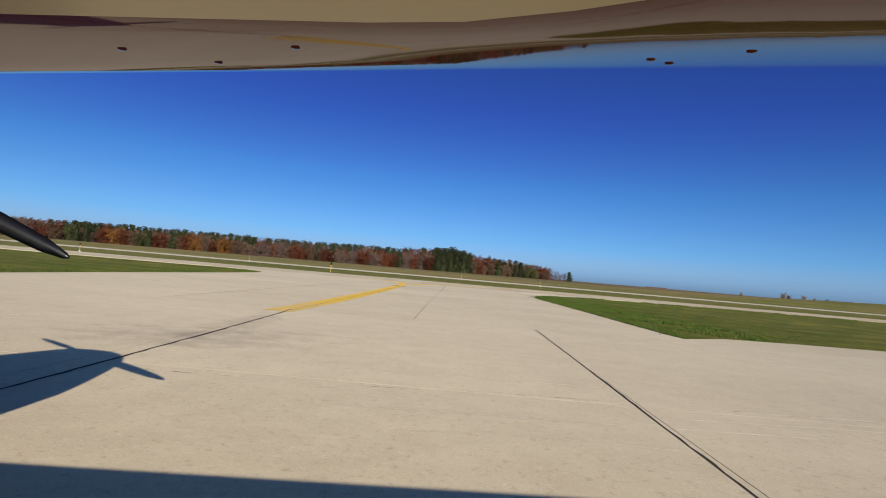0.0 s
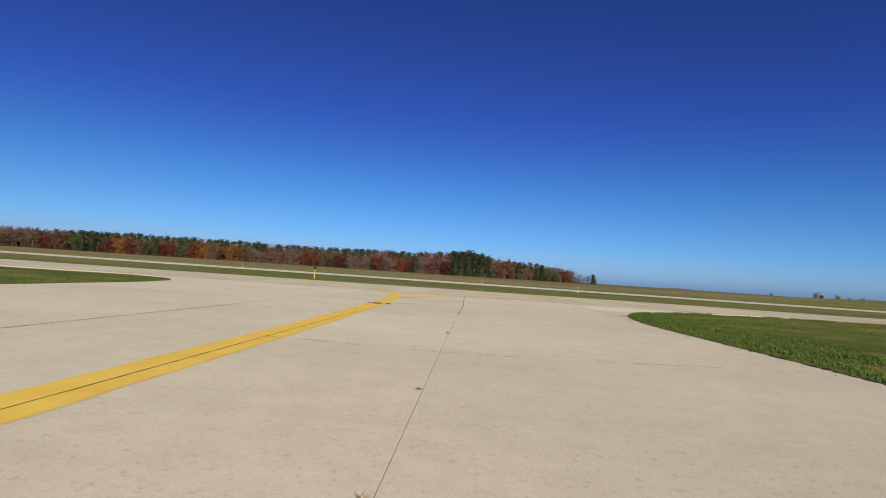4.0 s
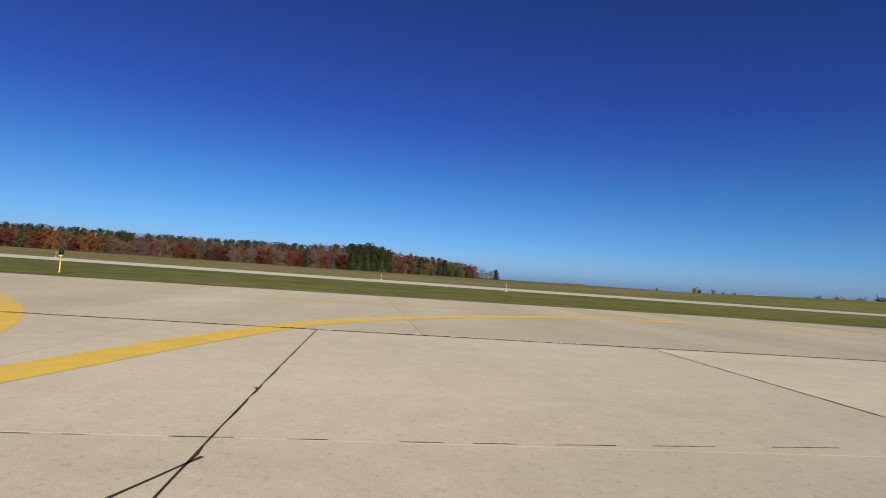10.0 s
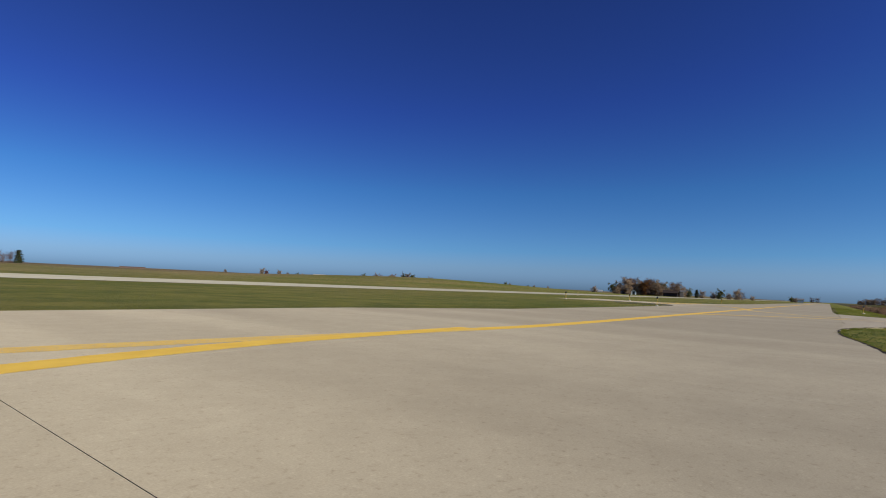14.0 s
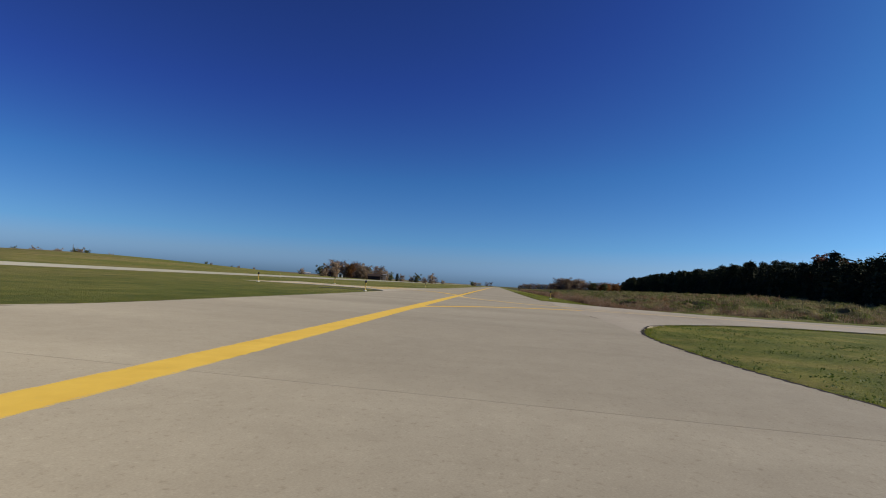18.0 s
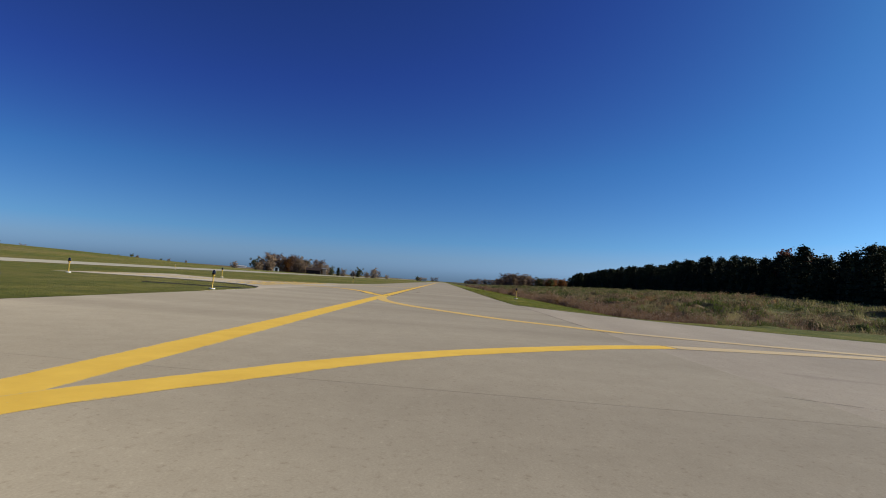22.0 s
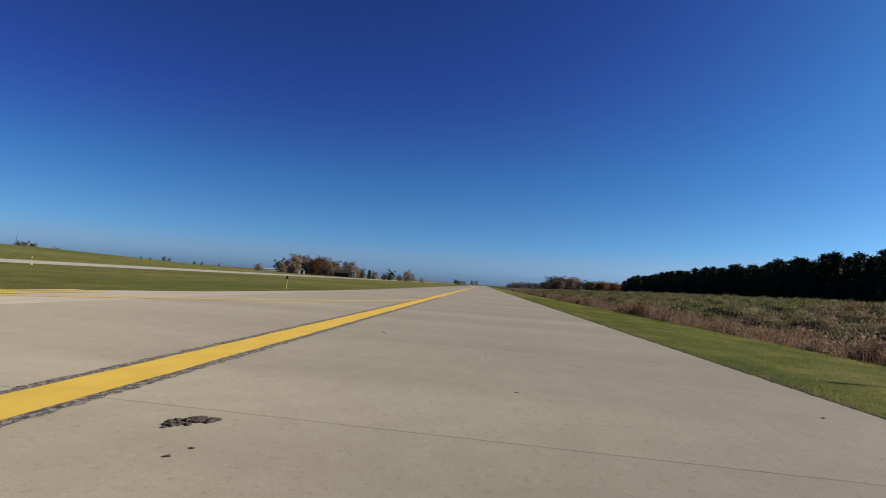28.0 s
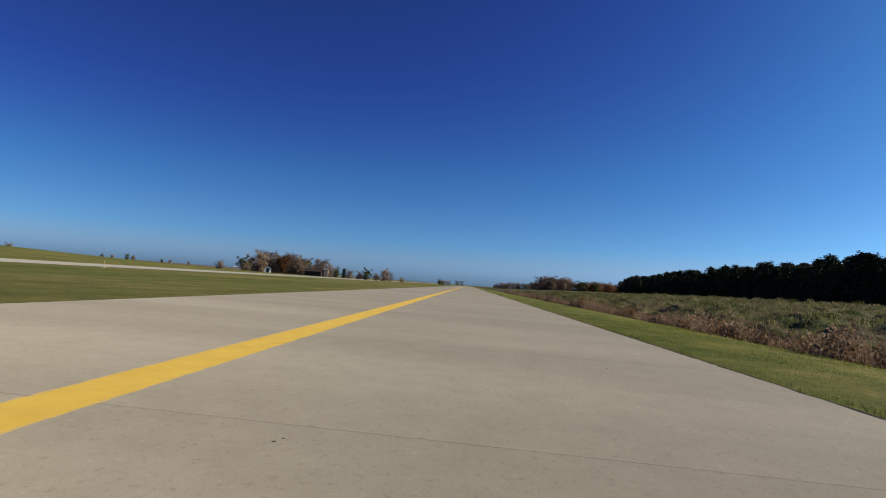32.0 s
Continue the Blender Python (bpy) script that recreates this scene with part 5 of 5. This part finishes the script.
blades("edge_grass", "ragged grass and dry stalks along the rounded pavement edge", edge_spots(ISLE_EDGE, 12000, 0.08, rng) + edge_spots(ROAD_OUT, 3000, 0.10, rng), 0.02, 0.065, 0.016, M_BLADE, 1.4, 2)
# the same soil and painted grass shade along the rounded edges
for path in (APRON_EDGE[:-2], ISLE_EDGE, ROAD_OUT):
    thing("soil_edge", "narrow soil lip with painted-in shade where turf meets concrete", "soil", me=ribbon(smooth_line(path, 0.09), 0.06, 0.001, M_SOIL_SHADE, "soil_edge", 0.028, 3), kind="structure")


def leafy_weeds():
    """Low broad-leaved rosettes crowding the pavement edge of the two grass islands."""
    rng = random.Random(79)
    verts, faces = [], []
    spots = edge_spots(APRON_EDGE, 800, 0.16, rng) + edge_spots([(4.1, 24.2), (4.35, 26.0), (4.9, 28.0)], 900, 0.22, rng)
    for x, y, z, k in spots:
        for _ in range(9):
            a, r = rng.uniform(0, 6.283), rng.uniform(0.01, 0.07) * k
            leaf_quad(verts, faces, (x + math.cos(a) * r, y + math.sin(a) * r, z + rng.uniform(0.015, 0.075) * k), rng.uniform(0.009, 0.021), rng, 0.5)
    for x, y, z, k in scatter(2600, 11, 31, -9.5, -5.0, rng) + scatter(1500, 3.9, 8, 10, 33, rng, None, True):
        if noise.noise(Vector((x * 0.8, y * 0.8, 5))) < -0.05:
            continue
        for _ in range(6):
            a, r = rng.uniform(0, 6.283), rng.uniform(0.01, 0.05)
            leaf_quad(verts, faces, (x + math.cos(a) * r, y + math.sin(a) * r, z + rng.uniform(0.02, 0.05)), rng.uniform(0.008, 0.018), rng, 0.5)
    thing("edge_weeds", "low broad-leaved green weeds crowding the pavement edge", "weeds", me=mesh("edge_weeds", verts, faces, M_LUSH), kind="stuff")


leafy_weeds()


def scuffs():
    """Faint pale scratches and rubbed patches on the apron."""
    m, n, l, b = mat("pale_scuff", 0.9)
    b.inputs["Specular IOR Level"].default_value = 0.1
    c = ramp(n, l, noise_tex(n, l, 14, 6, 0.75, "World"), [(0.42, (0.52, 0.45, 0.335)), (0.6, (0.63, 0.565, 0.45))])
    l.new(c, b.inputs["Base Color"])
    lines = (((-0.52, 2.95), (0.23, 3.0), (1.07, 3.03), 0.014), ((1.39, 3.56), (2.2, 3.66), (2.96, 3.73), 0.016), ((-0.62, 3.92), (0.33, 4.06), (1.18, 4.1), 0.012), ((1.32, 3.05), (1.7, 3.08), (2.11, 3.1), 0.012),
             ((-0.1, 2.6), (0.6, 2.66), (1.15, 2.64), 0.010), ((1.5, 3.3), (2.3, 3.38), (3.3, 3.45), 0.010), ((-3.95, 5.15), (-3.9, 5.3), (-3.83, 5.45), 0.05))
    for i, (p, q, r, w) in enumerate(lines):
        ob = thing("scuff_mark", "faint pale scratch across tan concrete", "scuff", "pale scuffs on the apron", me=ribbon(smooth_line([p, q, r], 0.05), w, 0.0004, m, "scuff", w * 0.4, 90 + i), kind="structure")
    rng = random.Random(91)
    for x, y, ax, ay, k in ((1.95, 11.18, 0.42, 0.13, 26), (-1.15, 9.8, 0.14, 0.10, 16), (5.6, 7.58, 0.5, 0.1, 16), (6.56, 35.3, 0.1, 0.35, 18)):
        verts, faces = [], []
        for _ in range(k):
            px, py, a, ln = x + rng.gauss(0, ax * 0.5), y + rng.gauss(0, ay * 0.5), rng.gauss(0.5, 0.25), rng.uniform(0.04, 0.13)
            j = len(verts)
            dx, dy, w = math.cos(a) * ln, math.sin(a) * ln, rng.uniform(0.002, 0.006)
            verts += [(px - dx, py - dy, 0.0004), (px + dy * w / ln, py - dx * w / ln, 0.0004), (px + dx, py + dy, 0.0004), (px - dy * w / ln, py + dx * w / ln, 0.0004)]
            faces.append((j, j + 1, j + 2, j + 3))
        thing("scuff_mark", "patch of fine pale scrapes on concrete", "scuff", "pale scuffs on the apron", me=mesh("scuff", verts, faces, m), kind="structure")


scuffs()


def reeds():
    rng = random.Random(72)
    verts, faces = [], []
    for _ in range(55000):
        if rng.random() < 0.8:
            s, d = 49 + rng.random() ** 1.5 * 130, 4.0 + rng.random() * 4.0
            n = -5.2 - d
        else:
            d = 8.0 + rng.random() * 5
            s, n = 41.5 + d / 0.62, rng.uniform(-45, -12)
        if min(-n - 5.2, (s - 41.5) * 0.62) < 4.0:
            continue
        clump = noise.noise(Vector((s * 0.3, n * 0.3, 0))) + 0.5 * noise.noise(Vector((s * 1.1, n * 1.1, 4)))
        if clump < -0.3:
            continue
        p = W(s, n)
        z = ground_z(s, n)
        h = rng.uniform(0.3, 0.8) * (1 + 0.8 * clump)
        for q in range(2):
            hq = h * (1.0 if q == 0 else rng.uniform(0.4, 0.9))
            a, b = rng.uniform(0, 6.28), rng.uniform(0, 6.28)
            w = rng.uniform(0.003, 0.007)
            dx, dy = math.cos(a) * w, math.sin(a) * w
            ln = hq * (0.5 if q == 0 else 0.9) * rng.random()
            tx, ty = math.cos(b) * ln, math.sin(b) * ln
            i = len(verts)
            verts += [(p.x - dx, p.y - dy, z), (p.x + dx, p.y + dy, z), (p.x + tx, p.y + ty, z + hq)]
            faces.append((i, i + 1, i + 2))
            if q == 0:
                for _ in range(3):
                    u = rng.uniform(0.5, 1.02)
                    leaf_quad(verts, faces, (p.x + tx * u + rng.gauss(0, 0.03), p.y + ty * u + rng.gauss(0, 0.03), z + hq * u), rng.uniform(0.012, 0.034), rng, 1.5)
    thing("reeds", "dense brown dry reeds with pale seed heads in a ditch", "reeds", me=mesh("reeds", verts, faces, M_REED), kind="stuff")


def ditch_bushes():
    """Rounded, crowded clumps of dead weeds along the ditch, with drooping stems and fuzzy pale tops."""
    rng = random.Random(75)
    verts, faces = [], []
    for _ in range(1600):
        u = rng.random() ** 1.35
        s, n = 56 + u * 144, -5.2 - rng.uniform(4.4, 7.6)
        if rng.random() < 0.12:
            d = 5.5 + 34 * rng.random() ** 1.4
            s, n = 41.5 + d / 0.62 + rng.uniform(0, 30), -5.2 - d - rng.uniform(0, 6)
            u = (s - 56) / 144
        size = 0.75 + 0.75 * noise.noise(Vector((s * 0.16, n * 0.3, 8)))
        if size < 0.42:
            continue
        p, z = W(s, n), ground_z(s, n) - 0.03
        h, r = rng.uniform(0.75, 1.25) * size, rng.uniform(0.30, 0.65) * (0.6 + 0.5 * size)
        far = 1.0 + 1.4 * max(0.0, u)
        for _ in range(int(130 / far)):
            a, v = rng.uniform(0, 6.283), math.sqrt(rng.random())
            hq = h * (1 - 0.55 * v * v) * rng.uniform(0.6, 1.12)
            x0, y0 = p.x + math.cos(a) * r * v * 0.6, p.y + math.sin(a) * r * v * 0.6
            x1, y1 = p.x + math.cos(a) * r * v + rng.gauss(0, 0.07), p.y + math.sin(a) * r * v + rng.gauss(0, 0.07)
            w = rng.uniform(0.004, 0.008) * far
            bx, by = -math.sin(a) * w, math.cos(a) * w
            i = len(verts)
            verts += [(x0 - bx, y0 - by, z), (x0 + bx, y0 + by, z), (x1, y1, z + hq)]
            faces.append((i, i + 1, i + 2))
            for _ in range(4):
                q = rng.uniform(0.35, 1.02)
                leaf_quad(verts, faces, (x0 + (x1 - x0) * q + rng.gauss(0, 0.035), y0 + (y1 - y0) * q + rng.gauss(0, 0.035), z + hq * q), rng.uniform(0.022, 0.055) * far, rng, 1.3)
    thing("ditch_weeds", "crowded bushy clumps of dead brown weeds in a ditch", "weeds", me=mesh("ditch_weeds", verts, faces, M_BUSH), kind="stuff")


reeds()
ditch_bushes()


def mound(s, n):
    """Height of the tussock mounds of the rough field."""
    a = noise.noise(Vector((s * 0.42, n * 0.62, 6))) + 0.45 * noise.noise(Vector((s * 1.05, n * 1.5, 2)))
    return 0.16 + 0.10 * noise.noise(Vector((s * 0.09, n * 0.12, 3))) + 0.62 * max(0.0, a + 0.06) ** 0.8


def rough_field():
    """Uneven ground under the tussocks, with humps and hollows."""
    ds = [8.2 + 0.36 * i for i in range(50)] + [26.2 + 0.6 * i for i in range(45)]
    ss = [46 + 0.45 * i for i in range(200)] + [136 + 0.9 * i for i in range(130)]
    verts = []
    for d in ds:
        for s in ss:
            n = -5.2 - d
            e = min(1.0, (d - 8.2) / 2.2, (52.6 - d) / 4, (s - 46) / 6)
            verts.append(W(s, n, ground_z(s, n) - 0.05 + max(0.0, e) * mound(s, n)))
    k = len(ss)
    faces = [(j * k + i, j * k + i + 1, (j + 1) * k + i + 1, (j + 1) * k + i)[::-1] for j in range(len(ds) - 1) for i in range(k - 1)]
    thing("rough_field", "uneven rough field of humps and matted olive grass", "field", me=mesh("rough_field", verts, faces, M_TURF, True), kind="structure")


rough_field()


def weeds():
    """Tussocks of long arching blades, thick on the mounds of the rough field and thin between them."""
    rng = random.Random(73)
    verts, faces = [], []
    for _ in range(26000):
        d = 8.4 + rng.random() ** 1.6 * 50
        s = 42 + rng.random() ** 1.2 * 190
        n = -5.2 - d
        if s - 40.5 < d * 0.25 + 6.5:
            continue
        m_ = mound(s, n)
        if m_ < 0.26 and rng.random() < 0.8:
            continue
        e = max(0.0, min(1.0, (d - 8.2) / 2.2, (52.6 - d) / 4, (s - 46) / 6))
        p = W(s, n)
        z = ground_z(s, n) - 0.06 + e * m_
        far = 1.0 + d * 0.014
        for _ in range(11):
            a = rng.uniform(0, 6.283)
            r, h = rng.uniform(0.10, 0.34) * far, rng.uniform(0.05, 0.20) * (0.6 + 1.1 * m_) * far
            ox, oy = p.x + rng.gauss(0, 0.22), p.y + rng.gauss(0, 0.22)
            w = rng.uniform(0.008, 0.018) * far
            bx, by = -math.sin(a) * w, math.cos(a) * w
            mx, my = ox + math.cos(a) * r * 0.5, oy + math.sin(a) * r * 0.5
            i = len(verts)
            verts += [(ox - bx, oy - by, z - 0.02), (ox + bx, oy + by, z - 0.02), (mx + bx, my + by, z + h), (mx - bx, my - by, z + h), (ox + math.cos(a) * r, oy + math.sin(a) * r, z + h * 0.8)]
            faces += [(i, i + 1, i + 2, i + 3), (i + 3, i + 2, i + 4)]
    thing("weeds", "rank green and straw tussock grass over a rough field", "weeds", me=mesh("weeds", verts, faces, M_WEED), kind="stuff")


weeds()


def tufts():
    rng = random.Random(74)
    for x, y, r in ((-0.15, 18.9, 0.07), (-0.3, 13.4, 0.05), (-0.25, 15.2, 0.04), (-0.1, 20.6, 0.04), (0.05, 27.1, 0.03), (-0.35, 11.2, 0.04), (0.12, 30.6, 0.04)):
        verts, faces = [], []
        for _ in range(34):
            a, ln = rng.uniform(0, 6.28), rng.uniform(0.3, 1.0) * r
            k, w = len(verts), 0.004
            bx, by = -math.sin(a) * w, math.cos(a) * w
            verts += [(bx, by, 0), (-bx, -by, 0), (math.cos(a) * ln, math.sin(a) * ln, rng.uniform(0.1, 0.5) * r)]
            faces.append((k, k + 1, k + 2))
        thing("weed_tuft", "small dry weed tuft growing from a joint", "weed", "weeds in the joints", pose(x, y, 0), mesh("weed_tuft", verts, faces, M_STRAW))


tufts()


# ---- the aircraft, standing where the taxi run starts ----
M_MAROON, _n, _l, _b = mat("polished_maroon_paint", 0.03)
_c = ramp(_n, _l, noise_tex(_n, _l, 3, 3), [(0.3, (0.085, 0.018, 0.013)), (0.7, (0.12, 0.026, 0.018))])
_l.new(_c, _b.inputs["Base Color"])
_b.inputs["IOR"].default_value = 1.2
bump(_n, _l, _b, noise_tex(_n, _l, 1.4, 2), 0.10, 0.02)
M_CREAM = plain("cream_paint", (0.56, 0.47, 0.26), 0.14, 0, 0.05, 2)
M_BLACK = plain("black_paint", (0.012, 0.012, 0.013), 0.35, 0, 0.3, 8)
M_TYRE = plain("black_rubber", (0.02, 0.02, 0.02), 0.85, 0, 0.3, 20)
M_GLASS, _n, _l, _b = mat("canopy_glass", 0.03)
_b.inputs["Base Color"].default_value = (0.75, 0.85, 0.9, 1)
_b.inputs["Transmission Weight"].default_value = 0.9


def loft(name, rings, material, closed=True, smooth=True):
    k = len(rings[0])
    verts = [p for r in rings for p in r]
    faces = [(j * k + i, j * k + (i + 1) % k, (j + 1) * k + (i + 1) % k, (j + 1) * k + i) for j in range(len(rings) - 1) for i in range(k)]
    if closed:
        faces += [tuple(reversed(range(k))), tuple((len(rings) - 1) * k + i for i in range(k))]
    return mesh(name, verts, faces, material, smooth)


def oval(y, z, rx, rz, k=20, power=0.8):
    out = []
    for i in range(k):
        a = 2 * math.pi * i / k
        c, q = math.cos(a), math.sin(a)
        out.append((rx * math.copysign(abs(c) ** power, c), y, z + rz * math.copysign(abs(q) ** power, q)))
    return out


FOIL = [(0.0, 0.0), (0.005, -0.0013), (0.010, -0.0025), (0.021, -0.0046), (0.035, -0.0072), (0.052, -0.0102), (0.07, -0.013), (0.088, -0.0154), (0.16, -0.02), (0.5, -0.04), (1.1, -0.01), (1.5, 0.03)]
FOIL_TOP = [(1.5, 0.045), (1.2, 0.085), (0.75, 0.15), (0.4, 0.165), (0.18, 0.12), (0.06, 0.07)]
FOIL_NOSE = [(0.06, 0.07), (0.015, 0.038), (0.002, 0.016), (-0.002, 0.004)]
MID = 1.745                            # metres from the centreline to the stretch of wing over the start of the run


def wing_edge(x):
    """y and z of the leading edge, x metres out from the centreline: swept back a little and rising to the tip."""
    return 0.172 - 0.073 * (x - MID), 0.783 + 0.067 * (x - MID)


def wing_belly(x):
    """How full the underside of the wing is there."""
    return min(1.5, max(0.58, 1.06 + 3.4 * (x - MID)))


def wing_mesh(side, material, nose, span=(0.42, 5.0)):
    """The painted leading edge (nose) of a wing or the rest of it; the paint line swings aft along the span."""
    rings = []
    xs = [span[0] + (MID - 0.3 - span[0]) * i / 6 for i in range(6)] + [MID - 0.3 + 0.6 * i / 30 for i in range(30)] + [MID + 0.3 + (span[1] - MID - 0.3) * i / 8 for i in range(9)]
    for x in xs:
        y0, z0 = wing_edge(x)
        k = 1 if x < 4.8 else 0.86
        belly = wing_belly(x)
        cut = 0.058 + min(0.19, 0.77 * max(0.0, x - MID + 0.01) ** 1.5 * 2.86)
        if nose:
            pts = FOIL_NOSE + [(cut * v, belly * interp(cut * v, FOIL)) for v in (0.0, 0.06, 0.13, 0.22, 0.33, 0.45, 0.6, 0.8, 1.0, 1.0)]
        else:
            pts = [(cut + (1.5 - cut) * v, belly * interp(cut + (1.5 - cut) * v, FOIL)) for v in (0.0, 0.0, 0.03, 0.1, 0.25, 0.45, 0.7, 0.99)] + FOIL_TOP
        rings.append([(side * x, y0 - y * k, z0 + z * k) for y, z in pts])
    return loft("leading_edge" if nose else "wing", rings, material)


def aircraft():
    e = thing("light_aircraft", "low-wing single-engine light aircraft with polished maroon wings", "aircraft", m=pose(-MID, 0, 0))
    part("fuselage", loft("fuselage", [oval(0.46, 0.95, 0.43, 0.36), oval(-0.19, 1.0, 0.46, 0.40), oval(-1.09, 1.04, 0.47, 0.42), oval(-2.19, 1.06, 0.42, 0.38), oval(-3.59, 1.1, 0.25, 0.24), oval(-5.19, 1.16, 0.08, 0.14)], M_CREAM), e, "cream painted fuselage")
    part("cowling", loft("cowling", [oval(0.47, 0.95, 0.43, 0.36), oval(1.01, 0.93, 0.40, 0.33), oval(1.41, 0.91, 0.31, 0.27), oval(1.61, 0.90, 0.18, 0.17)], M_MAROON), e, "maroon engine cowling")
    part("spinner", loft("spinner", [oval(1.61, 0.90, 0.12, 0.12, 16, 1), oval(1.75, 0.90, 0.10, 0.10, 16, 1), oval(1.85, 0.90, 0.06, 0.06, 16, 1), oval(1.91, 0.90, 0.01, 0.01, 16, 1)], M_STEEL), e, "polished metal spinner")
    for turn in (-22, 158):
        rings = []
        for r, w_, th, tw in ((0.06, 0.05, 0.04, 50), (0.18, 0.06, 0.026, 38), (0.36, 0.06, 0.016, 24), (0.53, 0.046, 0.009, 17), (0.605, 0.022, 0.006, 15), (0.62, 0.006, 0.004, 15)):
            ca, sa = math.cos(radians(tw)), math.sin(radians(tw))
            rings.append([(r, wy * sa + ty * ca, wy * ca - ty * sa) for wy, ty in ((-w_ / 2, 0), (0, th / 2), (w_ / 2, 0), (0, -th / 2))])
        part("propeller_blade", loft("blade", rings, M_BLACK), e, "black propeller blade", m=pose(0, 1.77, 0.90) @ pose(0, 0, 0, 0, -turn, 0))
    for side in (1, -1):
        wing = part("wing", wing_mesh(side, M_CREAM, False), e, "glossy cream wing")
        part("leading_edge", wing_mesh(side, M_MAROON, True), wing, "polished dark maroon leading edge")
        for x_, y_ in ((-0.09, 0.031), (-0.07, 0.016), (-0.042, 0.035), (0.049, 0.024), (0.056, 0.0175), (0.067, 0.038)):
            y0, z0 = wing_edge(MID + x_)
            part("rivet", lathe([(0.0013, 0.0004), (0.0011, -0.0003), (0.0002, -0.0004)], 10, "rivet", M_MAROON), wing, m=pose(side * (MID + x_), y0 - y_, z0 + wing_belly(MID + x_) * interp(y_, FOIL)))
        leg_v, leg_f = [], []
        tube(leg_v, leg_f, [(side * 1.1, -0.75, 0.74), (side * 1.12, -0.76, 0.2)], [0.05, 0.04], 10)
        part("gear_leg", mesh("gear_leg", leg_v, leg_f, M_STEEL, True), e)
        w_ = part("wheel", lathe([(0.12, -0.07), (0.17, -0.075), (0.20, -0.04), (0.20, 0.04), (0.17, 0.075), (0.12, 0.07)], 20, "tyre", M_TYRE), e, m=pose(side * 1.20, -0.76, 0.205, 0, 90, 0))
        part("hub", lathe([(0.11, -0.06), (0.11, 0.06)], 14, "hub", M_STEEL), w_)
    leg_v, leg_f = [], []
    tube(leg_v, leg_f, [(0, 0.91, 0.7), (0, 1.03, 0.2)], [0.045, 0.035], 10)
    part("nose_leg", mesh("nose_leg", leg_v, leg_f, M_STEEL, True), e)
    part("nose_wheel", lathe([(0.10, -0.06), (0.14, -0.065), (0.17, -0.03), (0.17, 0.03), (0.14, 0.065), (0.10, 0.06)], 20, "tyre", M_TYRE), e, m=pose(0.0, 1.05, 0.175, 0, 90, 0))
    part("canopy", loft("canopy", [oval(0.16, 1.30, 0.26, 0.10), oval(-0.39, 1.36, 0.38, 0.28), oval(-1.39, 1.36, 0.38, 0.30), oval(-2.19, 1.28, 0.26, 0.18)], M_GLASS), e, "clear cabin glazing")
    part("fin", loft("fin", [[(x, y, z) for x, y in ((0, -3.7 - k), (0.05, -4.0 - k), (0, -4.75), (-0.05, -4.0 - k))] for z, k in ((1.2, 0.0), (2.05, 0.5))], M_CREAM, smooth=False), e)
    for side in (1, -1):
        part("tailplane", loft("tailplane", [[(side * x, y, 1.24 + z) for y, z in ((-4.0, 0), (-4.25, 0.035), (-4.7, 0), (-4.25, -0.035))] for x in (0.05, 1.4)], M_CREAM, smooth=False), e)


aircraft()
